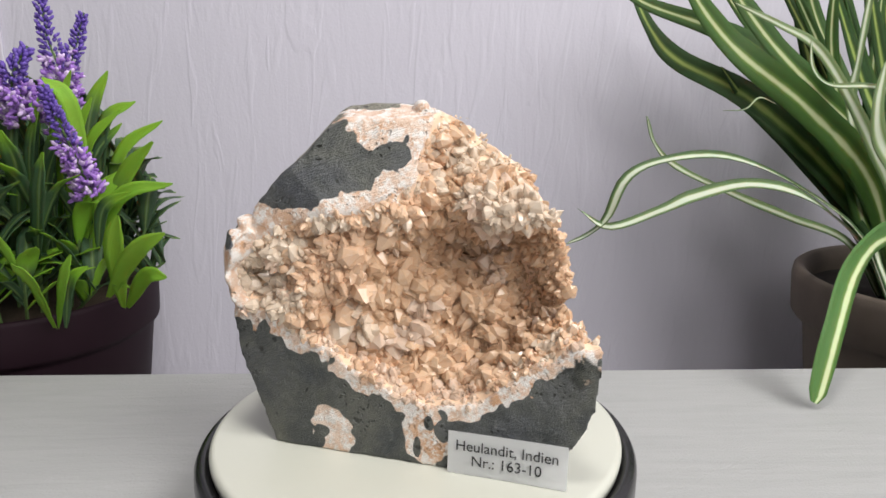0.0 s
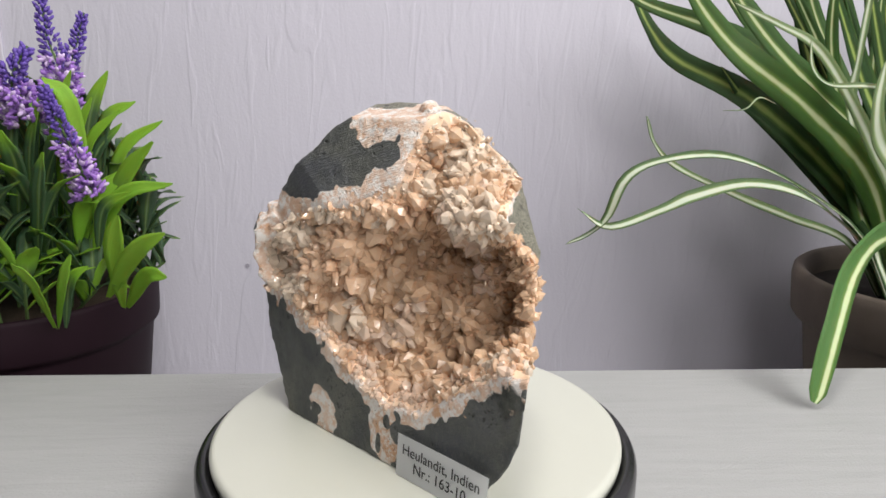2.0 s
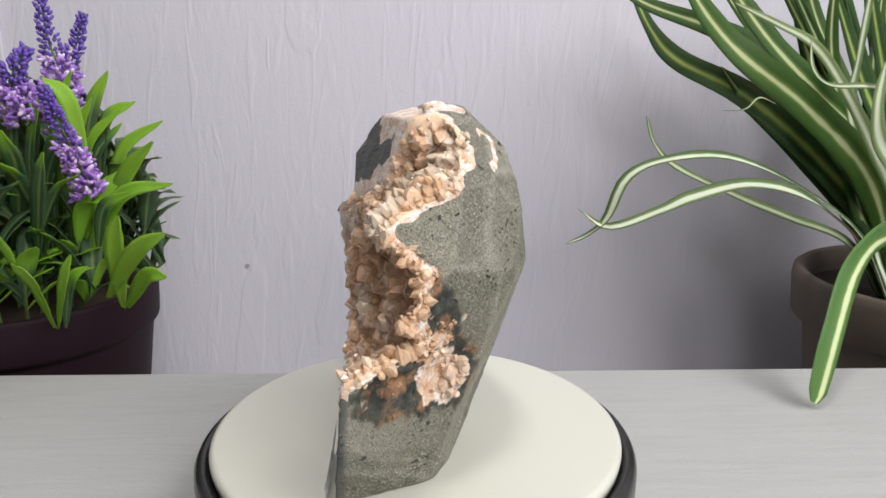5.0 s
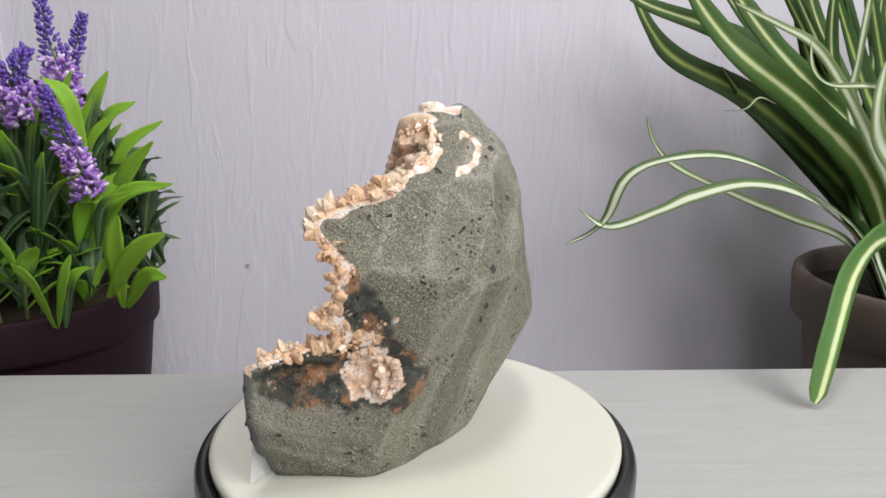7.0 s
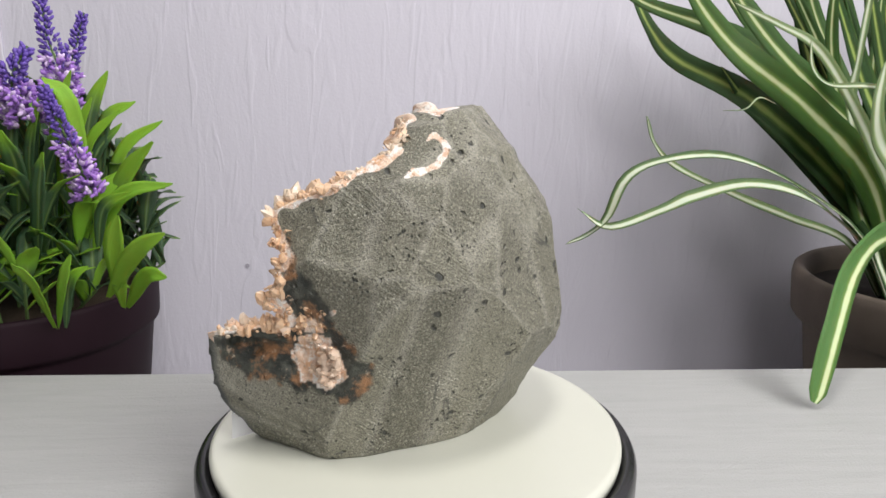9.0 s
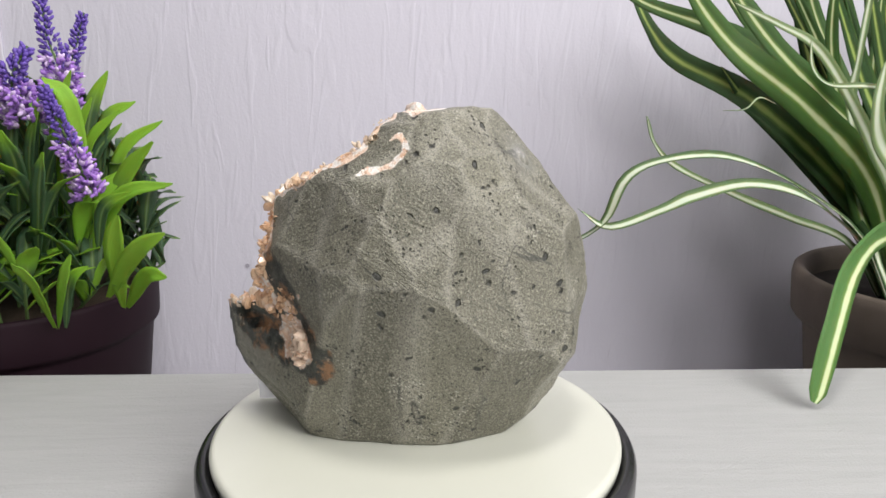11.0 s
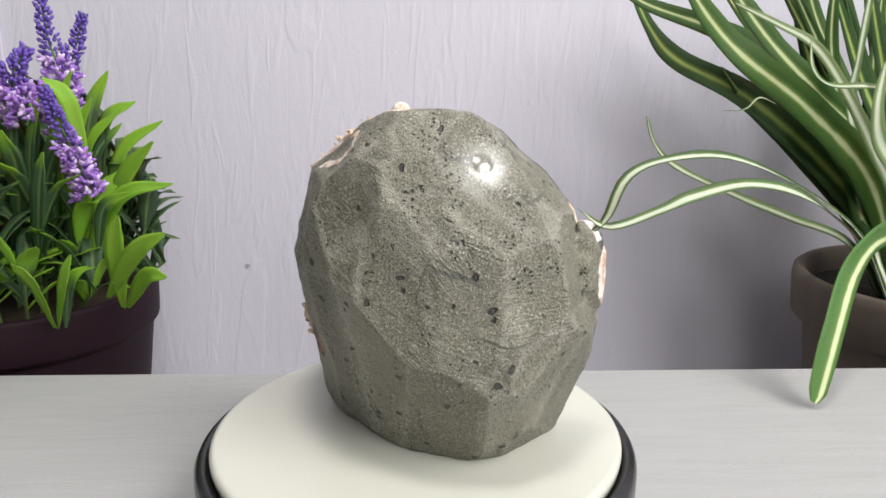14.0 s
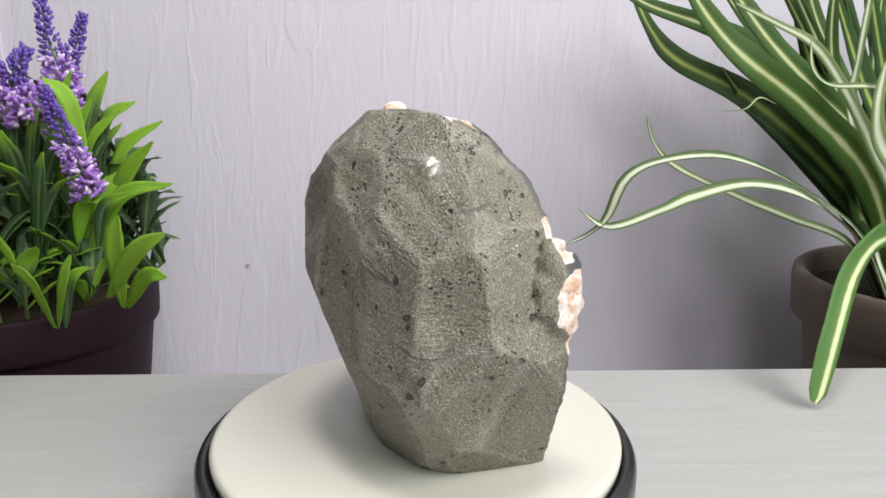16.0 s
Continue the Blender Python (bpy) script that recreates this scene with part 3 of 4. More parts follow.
geode = tagged(new("geode"), "grey basalt geode half lined with peach heulandite crystals on the turntable", "geode")
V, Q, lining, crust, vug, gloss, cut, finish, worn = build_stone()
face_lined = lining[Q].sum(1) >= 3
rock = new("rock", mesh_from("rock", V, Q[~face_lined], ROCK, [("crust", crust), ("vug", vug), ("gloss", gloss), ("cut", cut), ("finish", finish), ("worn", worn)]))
rock.parent = geode
tagged(rock, "ground grey basalt shell with pink mineral rind")
bed = new("crystal_bed", mesh_from("crystal_bed", V, Q[face_lined], BED))
bed.parent = geode
tagged(bed, "peach crystal bed")


def grow_crystals():
    """Rosettes of crystals all over the hollow: each fans out of a knot in the bed."""
    rng = np.random.RandomState(7)
    quads = Q[face_lined]
    a, b, c, d = (V[quads[:, i]] for i in range(4))
    normal = np.cross(c - a, d - b)
    size = np.linalg.norm(normal, axis=1)
    normal /= size[:, None]
    middle = (a + b + c + d) / 4
    shapes = [[mesh_of("crystal", crystal_shape(np.random.RandomState(40 + k), k), TONES[t]) for k in range(8)] for t in range(4)]
    soup = [([], []) for _ in range(4)]
    knots = []
    taken = np.full((1, 3), 1e9)
    for i in rng.choice(len(quads), 14000, p=size / size.sum()):
        if ((taken - middle[i]) ** 2).sum(1).min() > 3.7 ** 2:
            taken = np.vstack([taken, middle[i]])
            edge = float(outline_distance(middle[i][:1], middle[i][2:], MOUTH)[0])
            knots.append((middle[i], normal[i], rng.uniform(0.75, 1.25) * min(1.0, 0.55 + edge / 18)))
    # small white rosettes in the pocket on the broken side
    for k in range(22):
        a, rr = k * 2.4, 9.5 * math.sqrt((k + 5.0) / 27)
        knots.append((np.array((50.5 + 0.03 * rr * rr, -9.0 + rr * math.cos(a), 46.5 + rr * math.sin(a))), np.array((0.95, -0.2, 0.15)), 0.62))
    singles = 0
    # fine druse between the rosettes
    for i in rng.choice(len(quads), 1300, p=size / size.sum()):
        knots.append((middle[i], normal[i], 0.4))
    for place, nor, scale in knots:
        # small ones in the thin wall over the pocket
        if place[0] > 45 and place[1] > -19 and 55 < place[2] < 84 and scale > 0.62:
            scale = scale * 0.55
        n = Vector(nor)
        rim = place[2] > 88 and place[0] > 12
        scale = scale * (0.45 if place[2] > 136 else 1.0)
        druse = scale == 0.4
        shell = -float(stone_field(*(np.array([v]) for v in place))[0])
        scale = scale if scale == 0.62 else scale * min(1.0, max(0.75 if place[2] < 108 else 0.45, 0.35 + shell / 12))
        scale = min(scale, 0.72) if place[0] > 48 and place[2] < 100 else scale
        hue = 0.5 + 0.6 * float(lattice(*(np.array([v]) for v in place), 12, 41)[0])
        for count in range(4 if druse else 6):
            spread = 0.15 if count == 0 else 0.62
            axis = (n + Vector((0, -0.25, 0.05)) + Vector(rng.normal(0, spread, 3))).normalized()
            if axis.dot(n) < 0.15:
                axis = (axis + n * 0.6).normalized()
            length = rng.choice((3.2, 3.8, 4.4, 5.0, 5.6, 7.0)) * rng.uniform(0.85, 1.15) * scale * (0.88 if rim else 1.0)
            tone = 2 if scale == 0.62 else tone_at(place, min(0.99, max(0.0, hue + rng.uniform(-0.1, 0.1))), place[1] - float(front_plane(place[0], place[2])))
            me = shapes[tone][rng.randint(8)]
            fat = length * 0.001
            m = Matrix.Translation(Vector(place) * 0.001 - n * 0.0016 + Vector(rng.normal(0, 0.0011, 3))) @ axis.to_track_quat("Z", "Y").to_matrix().to_4x4() @ Matrix.Rotation(rng.uniform(0, 6.28), 4, "Z") @ Matrix.Diagonal((fat * rng.uniform(0.85, 1.35), fat * rng.uniform(0.95, 1.5), fat * 1.1, 1))
            if count == 0 and scale > 0.6 and singles < 290:
                singles += 1
                ob = new("crystal", me)
                ob.parent = geode
                ob.matrix_basis = m
            else:
                vs, fs = soup[tone]
                k = len(vs)
                vs.extend((m @ v.co)[:] for v in me.vertices)
                fs.extend([k + j for j in f.vertices] for f in me.polygons)
    for t, name in enumerate(("cream_crystal_mass", "peach_crystal_mass", "pale_crystal_mass", "amber_crystal_mass")):
        me = bpy.data.meshes.new(name)
        me.from_pydata(*[soup[t][0], [], soup[t][1]])
        me.materials.append(TONES[t])
        ob = new(name, me)
        ob.parent = geode
        tagged(ob, kind="stuff")


grow_crystals()


# ---- the paper label ----
def build_label():
    thing = tagged(new("label_card"), "white paper label with printed mineral name leaning on the geode", "label")
    frame_m = Matrix.Translation((0.0136, -0.0426, 0.0002)) @ Matrix.Rotation(math.atan2(-0.0140, 0.0471), 4, "Z") @ Matrix.Rotation(radians(90 - 6), 4, "X")
    w, h = 0.0492, 0.0180
    bm = bmesh.new()
    rows = [[bm.verts.new((w * i / 20, h * j / 6, 0.0016 * (i / 20) ** 2 * (1 - 0.4 * j / 6))) for i in range(21)] for j in range(7)]
    for j in range(6):
        for i in range(20):
            bm.faces.new((rows[j][i], rows[j][i + 1], rows[j + 1][i + 1], rows[j + 1][i]))
    bmesh.ops.solidify(bm, geom=bm.faces[:], thickness=-0.0002)
    bm.transform(frame_m)
    part("paper", bm, PAPER, thing)
    for words, x, y, s in (("Heulandit, Indien", 0.0245, 0.0103, 0.0062), ("Nr.: 163-10", 0.0245, 0.0042, 0.0062)):
        cu = bpy.data.curves.new("print", "FONT")
        cu.body, cu.size, cu.align_x, cu.extrude = words, s, "CENTER", 0.00004
        tmp = new("print_curve", cu)
        bpy.context.view_layer.update()
        me = bpy.data.meshes.new_from_object(tmp.evaluated_get(bpy.context.evaluated_depsgraph_get()))
        bpy.data.objects.remove(tmp)
        for v in me.vertices:
            px, py = v.co.x + x, v.co.y + y
            v.co = frame_m @ Vector((px, py, v.co.z + 0.00035 + 0.0016 * (px / w) ** 2 * (1 - 0.4 * py / h)))
        me.materials.clear()
        me.materials.append(INK)
        ob = new("printed_text", me)
        ob.parent = thing
        tagged(ob, "black printed lettering")
    return thing


label_card = build_label()


# ---- plants ----
def spline(pts, n):
    """A smooth line through a few places."""
    p = [Vector(q) for q in pts]
    p = [2 * p[0] - p[1]] + p + [2 * p[-1] - p[-2]]
    out = []
    for i in range(n + 1):
        s = i / n * (len(p) - 3)
        k = min(int(s), len(p) - 4)
        t = s - k
        a, b, c, d = p[k:k + 4]
        out.append(0.5 * ((2 * b) + (c - a) * t + (2 * a - 5 * b + 4 * c - d) * t * t + (3 * b - a - 3 * c + d) * t ** 3))
    return out


def blade(pts, width, shape, face=(0, -0.75, 0.65), fold=0.22, n=26, twist=0.0):
    """A leaf blade: five points across, folded along its middle, thin but closed."""
    line = spline(pts, n)
    bm = bmesh.new()
    uv = bm.loops.layers.uv.new("UVMap")
    ref = Vector(face).normalized()
    tops, unders = [], []
    for i, p in enumerate(line):
        t = i / n
        tan = (line[min(i + 1, n)] - line[max(i - 1, 0)]).normalized()
        side = tan.cross(ref)
        side = side.normalized() if side.length > 1e-3 else Vector((1, 0, 0))
        side.rotate(Matrix.Rotation(twist * (t - 0.3), 3, tan))
        nor = side.cross(tan).normalized()
        w = width * shape(t) / 2
        ripple = 0.03 * width * math.sin(t * 23 + width * 900)
        row, low = [], []
        for u in (-1, -0.5, 0, 0.5, 1):
            q = p + side * (u * w) + nor * (abs(u) * w * fold * 2 + ripple * u)
            row.append(bm.verts.new(q))
            low.append(bm.verts.new(q - nor * 0.00035))
        tops.append(row), unders.append(low)
    for i in range(n):
        for j in range(4):
            for grid, flip in ((tops, False), (unders, True)):
                quad = [(i, j), (i, j + 1), (i + 1, j + 1), (i + 1, j)]
                if flip:
                    quad.reverse()
                f = bm.faces.new([grid[a][b] for a, b in quad])
                for loop, (a, b) in zip(f.loops, quad):
                    loop[uv].uv = (b / 4, a / n)
        for j in (0, 4):
            f = bm.faces.new([tops[i][j], tops[i + 1][j], unders[i + 1][j], unders[i][j]])
            for loop in f.loops:
                loop[uv].uv = (j / 4, i / n)
    bmesh.ops.recalc_face_normals(bm, faces=bm.faces[:])
    return bm


def strap(t):
    return min(1.0, 0.55 + 1.6 * t) * (max(0.0, 1 - t) ** 0.55) + 0.02


def blunt(t):
    return min(1.0, 0.6 + 1.2 * t) * (1.0 - 0.3 * max(0.0, (t - 0.75) / 0.25)) if t < 0.985 else 0.35


def lance(t):
    return max(0.06, math.sin(math.pi * min(1, t * 0.93 + 0.05)) ** 0.8)


def pot(thing, centre, profile, material, soil_r, soil_z, soil):
    part("pot", lathe(profile, 96, centre), material, thing, "", True)
    bm = lathe([(0, 0.004), (soil_r * 0.3, 0.003), (soil_r * 0.6, 0.003), (soil_r * 0.85, 0.001), (soil_r, 0.0)], 60, (centre[0], centre[1], soil_z))
    for v in bm.verts:
        v.co.z += 0.0035 * noise.noise(v.co * 160)
    part("soil", bm, soil, thing, "", True)


def spider_plant():
    thing = tagged(new("spider_plant"), "spider plant with striped arching leaves in a grey-brown clay pot", "potted plant")
    c = (0.440, 0.262, -0.013)
    pot(thing, c, [(0, -0.172), (0.082, -0.172), (0.086, -0.169), (0.101, -0.048), (0.101, -0.042), (0.1090, -0.040), (0.1120, -0.036), (0.1140, -0.006), (0.1130, 0.001), (0.1095, 0.004), (0.1045, 0.002), (0.1020, -0.010), (0.098, -0.05)], POTSTONE, 0.1025, -0.030, SOIL)
    up, front = (0, -0.6, 0.8), (0, -1, 0.15)
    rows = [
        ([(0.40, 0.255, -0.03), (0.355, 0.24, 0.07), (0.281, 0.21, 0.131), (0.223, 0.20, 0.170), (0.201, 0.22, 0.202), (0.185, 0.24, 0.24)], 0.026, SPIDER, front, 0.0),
        ([(0.40, 0.262, -0.03), (0.379, 0.27, 0.032), (0.327, 0.28, 0.09), (0.27, 0.29, 0.137), (0.219, 0.31, 0.165), (0.197, 0.32, 0.191), (0.178, 0.33, 0.232)], 0.027, SPIDER_SHADED, front, 0.3),
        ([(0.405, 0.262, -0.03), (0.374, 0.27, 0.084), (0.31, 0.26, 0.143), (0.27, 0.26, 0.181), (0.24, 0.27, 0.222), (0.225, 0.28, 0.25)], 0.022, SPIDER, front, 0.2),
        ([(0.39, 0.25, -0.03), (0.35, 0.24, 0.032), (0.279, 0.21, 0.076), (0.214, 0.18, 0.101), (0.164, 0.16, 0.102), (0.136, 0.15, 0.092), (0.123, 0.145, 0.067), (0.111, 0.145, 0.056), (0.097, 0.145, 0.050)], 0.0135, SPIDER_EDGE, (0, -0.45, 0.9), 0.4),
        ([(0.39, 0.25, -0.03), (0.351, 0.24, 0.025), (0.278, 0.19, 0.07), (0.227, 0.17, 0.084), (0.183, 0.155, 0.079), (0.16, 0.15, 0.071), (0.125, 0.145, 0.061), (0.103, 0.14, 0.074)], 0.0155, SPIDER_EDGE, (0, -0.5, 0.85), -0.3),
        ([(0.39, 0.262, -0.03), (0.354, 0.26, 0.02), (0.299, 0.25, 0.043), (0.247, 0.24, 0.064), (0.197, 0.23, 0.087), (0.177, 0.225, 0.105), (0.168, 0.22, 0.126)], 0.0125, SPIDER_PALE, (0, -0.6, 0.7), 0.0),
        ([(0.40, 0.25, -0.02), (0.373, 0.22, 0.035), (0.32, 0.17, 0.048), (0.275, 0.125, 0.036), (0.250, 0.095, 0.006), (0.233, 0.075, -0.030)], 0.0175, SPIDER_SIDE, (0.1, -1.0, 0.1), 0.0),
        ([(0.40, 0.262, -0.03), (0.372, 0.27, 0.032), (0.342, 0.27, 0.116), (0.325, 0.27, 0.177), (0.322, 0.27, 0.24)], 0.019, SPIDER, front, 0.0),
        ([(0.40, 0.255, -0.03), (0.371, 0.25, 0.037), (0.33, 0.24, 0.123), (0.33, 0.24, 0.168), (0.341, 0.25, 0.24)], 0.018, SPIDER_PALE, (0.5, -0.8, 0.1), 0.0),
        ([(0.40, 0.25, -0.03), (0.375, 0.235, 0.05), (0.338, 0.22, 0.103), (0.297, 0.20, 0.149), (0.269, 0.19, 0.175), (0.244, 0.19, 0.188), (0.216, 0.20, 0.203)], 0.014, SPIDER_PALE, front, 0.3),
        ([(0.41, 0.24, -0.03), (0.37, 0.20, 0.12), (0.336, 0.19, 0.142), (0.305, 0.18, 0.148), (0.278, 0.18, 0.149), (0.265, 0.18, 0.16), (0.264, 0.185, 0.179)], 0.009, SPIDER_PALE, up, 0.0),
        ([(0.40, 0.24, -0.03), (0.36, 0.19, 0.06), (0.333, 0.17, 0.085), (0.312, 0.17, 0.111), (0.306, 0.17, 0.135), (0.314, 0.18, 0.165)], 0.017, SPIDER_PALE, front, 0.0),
        ([(0.405, 0.265, -0.03), (0.385, 0.29, 0.028), (0.345, 0.30, 0.113), (0.322, 0.31, 0.187), (0.305, 0.32, 0.245)], 0.021, SPIDER_SHADED, front, 0.0),
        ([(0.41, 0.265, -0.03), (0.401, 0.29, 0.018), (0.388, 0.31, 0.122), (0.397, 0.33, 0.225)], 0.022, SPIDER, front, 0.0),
        ([(0.40, 0.265, -0.03), (0.374, 0.28, 0.03), (0.321, 0.285, 0.087), (0.276, 0.29, 0.128), (0.250, 0.295, 0.160)], 0.020, SPIDER_SHADED, front, 0.0),
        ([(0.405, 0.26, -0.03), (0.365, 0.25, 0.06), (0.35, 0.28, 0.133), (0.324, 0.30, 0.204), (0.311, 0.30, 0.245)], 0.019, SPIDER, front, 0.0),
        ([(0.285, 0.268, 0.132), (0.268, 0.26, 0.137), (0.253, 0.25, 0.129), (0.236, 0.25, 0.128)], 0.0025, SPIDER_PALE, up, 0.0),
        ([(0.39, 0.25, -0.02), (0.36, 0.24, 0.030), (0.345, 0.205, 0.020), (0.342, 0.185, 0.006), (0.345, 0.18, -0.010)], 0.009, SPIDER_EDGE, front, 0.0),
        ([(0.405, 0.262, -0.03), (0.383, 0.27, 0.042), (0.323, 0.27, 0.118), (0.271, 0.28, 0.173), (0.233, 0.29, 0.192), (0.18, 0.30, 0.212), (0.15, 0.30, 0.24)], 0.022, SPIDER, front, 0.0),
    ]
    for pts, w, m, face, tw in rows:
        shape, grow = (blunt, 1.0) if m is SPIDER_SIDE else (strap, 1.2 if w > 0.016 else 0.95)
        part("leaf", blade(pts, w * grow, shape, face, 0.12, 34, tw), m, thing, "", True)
    # more blades of the same tuft, towards the far side, mostly in the shaded leaf colour
    rng = random.Random(5)
    for i in range(17):
        t = i / 16
        tip = Vector((0.215 + 0.24 * t + rng.uniform(-0.01, 0.01), rng.uniform(0.29, 0.345), rng.uniform(0.235, 0.275) - 0.03 * (1 - t)))
        base = Vector((c[0] - 0.01, c[1] + 0.01, -0.035))
        mid = base.lerp(tip, 0.55) + Vector((0.0, 0.01, 0.022))
        part("leaf", blade([base, base.lerp(mid, 0.5) + Vector((0.012 * (1 - t), 0, 0.012)), mid, tip], rng.uniform(0.020, 0.028), strap, front, 0.12, 24, rng.uniform(-0.4, 0.4)), (SPIDER_SHADED, SPIDER, SPIDER_SHADED, SPIDER_SHADED)[i % 4], thing, "", True)
    for i in range(9):
        a = rng.uniform(-0.7, 2.2)
        r, top = rng.uniform(0.04, 0.12), rng.uniform(0.16, 0.30)
        base = Vector((c[0] + 0.02 * math.cos(a), c[1] + 0.02 * math.sin(a), -0.03))
        tip = base + Vector((r * math.cos(a) * 1.3, min(0.10, r * math.sin(a)), top))
        mid = base.lerp(tip, 0.5) + Vector((0.01 * math.cos(a), 0, 0.03))
        part("leaf", blade([base, mid, tip], rng.uniform(0.015, 0.022), strap, front, 0.2, 20, rng.uniform(-0.5, 0.5)), rng.choice((SPIDER, SPIDER_SHADED, SPIDER)), thing, "", True)


def bud(bm, at, axis, r, length, mat, seg=6):
    m = Matrix.Translation(at) @ axis.to_track_quat("Z", "Y").to_matrix().to_4x4() @ Matrix.Diagonal((r, r, length, 1))
    for f in bmesh.ops.create_icosphere(bm, subdivisions=1, radius=1.0, matrix=m)["verts"]:
        for g in f.link_faces:
            g.material_index = mat


def spike(thing, pts, rng, r0, loose):
    """A lavender spike: a stem and rings of buds, open florets towards its foot."""
    line = spline(pts, 60)
    bm = bmesh.new()
    for i in range(12):
        p, q = line[i * 5], line[min(60, i * 5 + 5)]
        d = q - p
        bmesh.ops.create_cone(bm, segments=6, radius1=0.0009, radius2=0.0009, depth=d.length, matrix=Matrix.Translation((p + q) / 2) @ d.to_track_quat("Z", "Y").to_matrix().to_4x4())
    part("stem", bm, STEM, thing)
    bm = bmesh.new()
    n = 150
    for i in range(n):
        t = (i / n) ** 0.9
        p = line[int(t * 60)]
        tan = (line[min(60, int(t * 60) + 1)] - line[max(0, int(t * 60) - 1)]).normalized()
        a = i * 2.4 + rng.uniform(-0.3, 0.3)
        side = tan.orthogonal().normalized()
        side.rotate(Matrix.Rotation(a, 3, tan))
        out = r0 * (1 - 0.75 * t) * rng.uniform(0.6, 1.15)
        k = t + rng.uniform(-0.15, 0.15)
        mat = 0 if k > 0.42 else (1 if rng.random() < 0.75 else 2)
        s = (0.0018 if mat == 0 else 0.0027) * rng.uniform(0.75, 1.25) * loose
        axis = (side * 0.8 + tan * 0.6).normalized()
        bud(bm, p + side * out, axis, s * 0.75, s * 1.35, mat)
        if mat:
            for q in range(3):
                away = (axis + Vector([rng.uniform(-0.9, 0.9) for _ in range(3)])).normalized()
                bud(bm, p + side * out + away * s * 1.2, away, s * 0.5, s * 1.1, 2 if rng.random() < 0.25 else 1)
    part("flower", bm, [PETAL, PETAL_LIGHT, PETAL_TIP], thing, "violet lavender blossom spike", True)


def lavender():
    thing = tagged(new("lavender_plant"), "artificial lavender with violet spikes in a plum plastic pot", "potted plant")
    c = (-0.315, 0.256, 0.0)
    pot(thing, c, [(0, -0.185), (0.076, -0.185), (0.080, -0.182), (0.0985, -0.044), (0.0990, -0.040), (0.1030, -0.039), (0.1038, -0.036), (0.1052, -0.009), (0.1050, -0.006), (0.1035, -0.0045), (0.1015, -0.006), (0.099, -0.022)], PLUM, 0.100, -0.015, FOAM)
    rng = random.Random(11)
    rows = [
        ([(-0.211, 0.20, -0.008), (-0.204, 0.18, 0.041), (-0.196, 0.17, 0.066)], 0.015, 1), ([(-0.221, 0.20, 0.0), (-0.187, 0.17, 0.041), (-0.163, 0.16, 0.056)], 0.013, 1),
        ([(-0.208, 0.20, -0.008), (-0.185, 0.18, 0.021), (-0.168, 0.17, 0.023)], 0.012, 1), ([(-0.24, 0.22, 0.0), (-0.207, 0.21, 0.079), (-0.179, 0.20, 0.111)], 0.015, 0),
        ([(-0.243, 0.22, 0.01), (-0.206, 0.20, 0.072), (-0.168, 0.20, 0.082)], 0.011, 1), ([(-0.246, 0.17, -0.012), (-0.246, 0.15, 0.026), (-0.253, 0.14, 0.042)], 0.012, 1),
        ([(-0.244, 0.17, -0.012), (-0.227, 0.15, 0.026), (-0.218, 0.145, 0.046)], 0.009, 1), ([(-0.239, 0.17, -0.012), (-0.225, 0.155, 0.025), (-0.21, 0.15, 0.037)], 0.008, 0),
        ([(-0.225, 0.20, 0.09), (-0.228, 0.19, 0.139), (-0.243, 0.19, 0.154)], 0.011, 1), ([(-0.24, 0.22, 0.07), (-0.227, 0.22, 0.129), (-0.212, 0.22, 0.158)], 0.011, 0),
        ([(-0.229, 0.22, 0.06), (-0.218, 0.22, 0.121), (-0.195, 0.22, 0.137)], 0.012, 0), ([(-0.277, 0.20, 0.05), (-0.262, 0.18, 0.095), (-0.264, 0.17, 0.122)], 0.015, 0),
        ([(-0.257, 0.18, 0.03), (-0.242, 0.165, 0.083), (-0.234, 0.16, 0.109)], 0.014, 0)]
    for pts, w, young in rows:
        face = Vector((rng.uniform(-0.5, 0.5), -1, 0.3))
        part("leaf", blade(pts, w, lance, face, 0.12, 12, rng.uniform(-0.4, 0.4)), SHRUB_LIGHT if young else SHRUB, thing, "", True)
    # a fan of upright blades behind the front sprigs
    for i in range(16):
        t = i / 15
        foot = Vector((-0.278 + 0.055 * t, 0.225 + rng.uniform(-0.02, 0.02), 0.02 + rng.uniform(0, 0.05)))
        tip = foot + Vector((0.010 + 0.030 * t * rng.uniform(0.6, 1.2), rng.uniform(-0.02, 0.01), 0.105 - 0.055 * t + rng.uniform(-0.015, 0.02)))
        mid = foot.lerp(tip, 0.5) + Vector((-0.006, 0, 0.010))
        part("leaf", blade([foot, mid, tip], rng.uniform(0.008, 0.012), lance, (rng.uniform(-0.4, 0.4), -1, 0.25), 0.12, 10, rng.uniform(-0.3, 0.3)), SHRUB_LIGHT if i % 3 == 1 else SHRUB, thing, "", True)
    # sprigs: a short stem with whorls of lance leaves; those at the back are one mass
    feet = []
    for i in range(64):
        a, q = rng.uniform(0, 6.28), 0.088 * math.sqrt(rng.random())
        feet.append((c[1] + q * math.sin(a), a, q))
    mass = bmesh.new()
    for i, (_, a, q) in enumerate(sorted(feet)):
        foot = Vector((c[0] + q * math.cos(a), c[1] + q * math.sin(a), -0.013))
        tall = rng.uniform(0.03, 0.135) * (1.0 if q < 0.07 else 0.65)
        head = foot + Vector((math.cos(a), math.sin(a), 0)) * (q * 0.35) + Vector((0, 0, tall))
        bm = bmesh.new()
        d = head - foot
        bmesh.ops.create_cone(bm, segments=6, radius1=0.0014, radius2=0.001, depth=d.length, matrix=Matrix.Translation((head + foot) / 2) @ d.to_track_quat("Z", "Y").to_matrix().to_4x4())
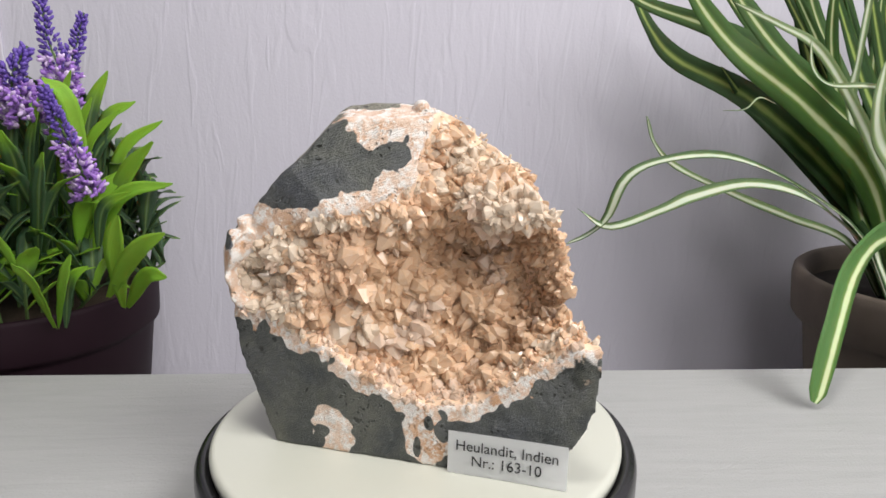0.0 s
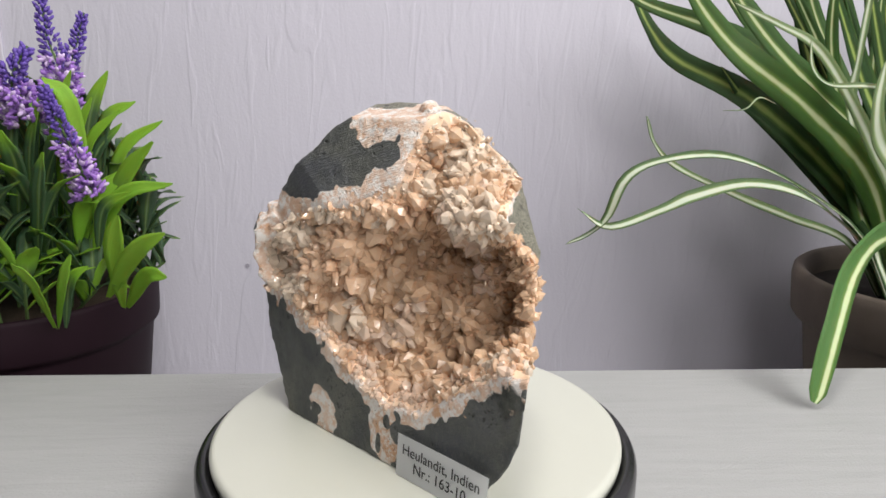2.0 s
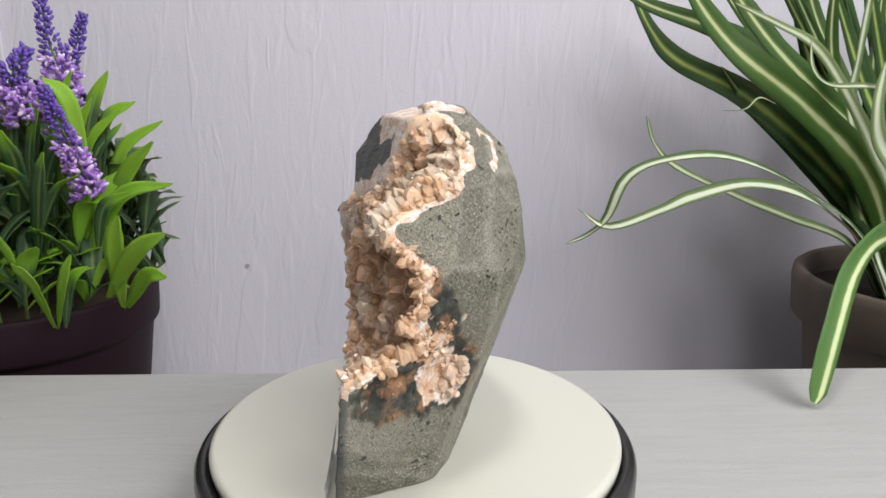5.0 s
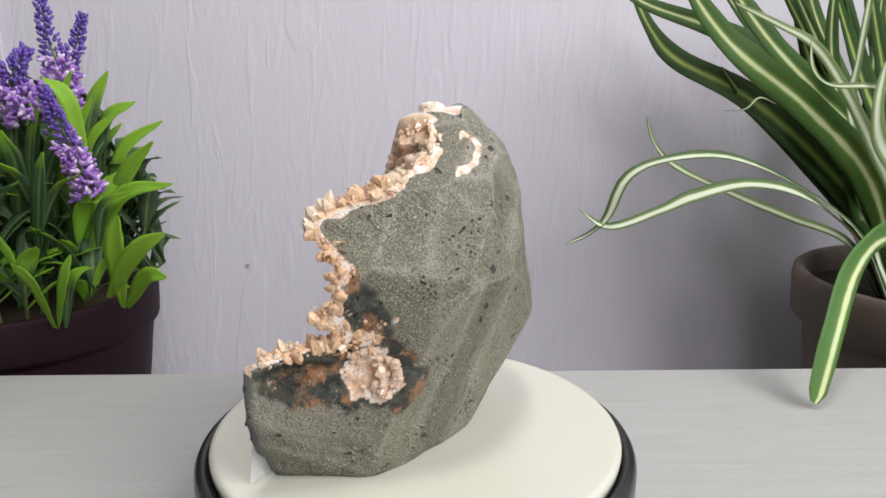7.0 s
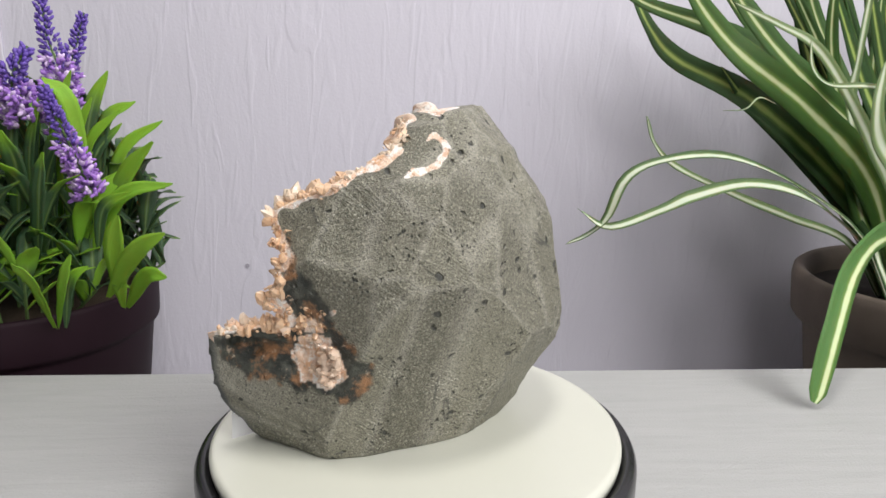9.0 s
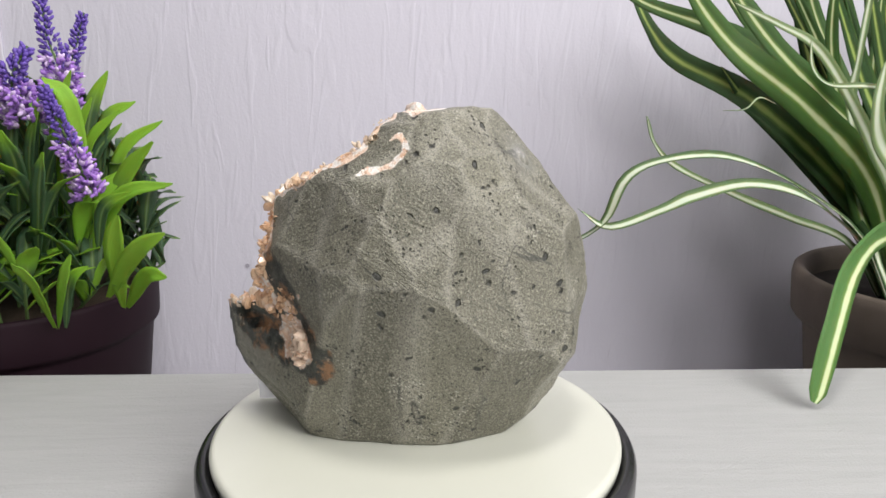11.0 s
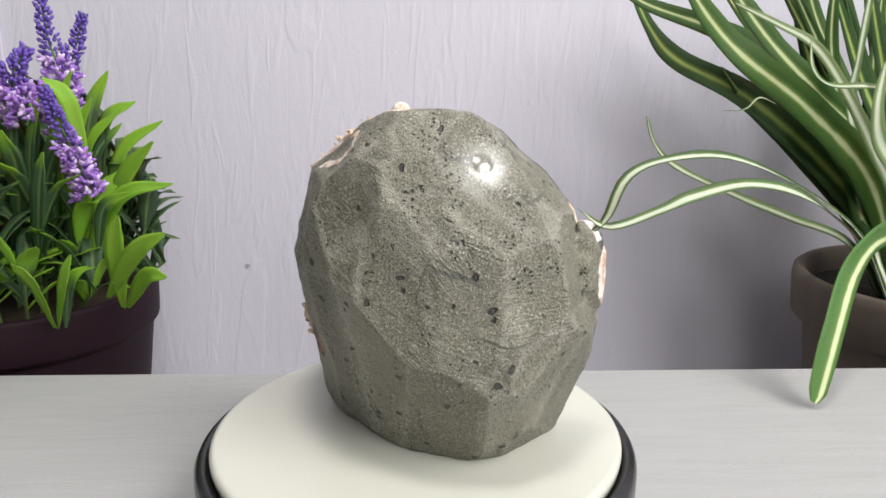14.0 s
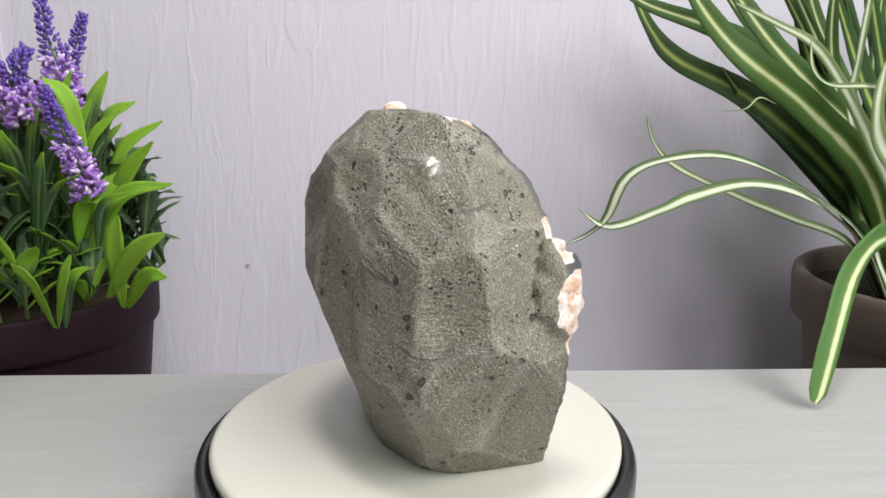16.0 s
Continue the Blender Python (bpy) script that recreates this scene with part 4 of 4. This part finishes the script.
        part("stem", bm, STEM, thing)
        for k in range(8):
            b = k * 2.4 + rng.uniform(-0.4, 0.4)
            at = foot.lerp(head, 0.3 + 0.7 * k / 7)
            flat = Vector((math.cos(b), math.sin(b), 0))
            size = rng.uniform(0.042, 0.068) * (1.0 - 0.2 * k / 7)
            rise = 0.7 + 0.9 * k / 7
            mid = at + flat * size * 0.38 + Vector((0, 0, size * 0.45 * rise))
            tip = at + flat * size * 0.75 + Vector((0, 0, size * (0.62 * rise + rng.uniform(-0.18, 0.1))))
            if tip.y > 0.39 or tip.x > -0.178 - max(0.0, tip.z - 0.09) * 0.6:
                continue
            out = (flat * -0.4 + Vector((0, 0, 1))).normalized()
            leaf = blade([at, mid, tip], rng.uniform(0.0100, 0.0150), lance, out, 0.12, 9, 0.0)
            if i < 29:
                part("leaf", leaf, SHRUB if rng.random() < 0.9 else SHRUB_LIGHT, thing, "", True)
            else:
                me = bpy.data.meshes.new("tmp")
                leaf.to_mesh(me)
                leaf.free()
                mass.from_mesh(me)
                bpy.data.meshes.remove(me)
    tagged(part("foliage", mass, SHRUB, thing, "", True), kind="stuff")
    spike(thing, [(-0.250, 0.225, 0.09), (-0.244, 0.22, 0.151), (-0.250, 0.22, 0.179), (-0.2512, 0.22, 0.208)], rng, 0.013, 1.0)
    spike(thing, [(-0.256, 0.235, 0.11), (-0.2438, 0.23, 0.156), (-0.235, 0.23, 0.178), (-0.228, 0.23, 0.197)], rng, 0.009, 0.9)
    spike(thing, [(-0.2205, 0.192, 0.076), (-0.2263, 0.185, 0.1058), (-0.2327, 0.178, 0.1322), (-0.2337, 0.17, 0.150)], rng, 0.009, 1.0)
    spike(thing, [(-0.262, 0.205, 0.125), (-0.268, 0.20, 0.146), (-0.262, 0.195, 0.160), (-0.2543, 0.20, 0.174)], rng, 0.013, 1.1)


spider_plant()
lavender()


def motions():
    """The platter, the geode and its label turn together."""
    times = [0.5 * i for i in range(33)]
    for ob in (platter, geode, label_card):
        walk(ob, [(t, pose(0, 0, 0, 0, 0, turn(t))) for t in times])


motions()
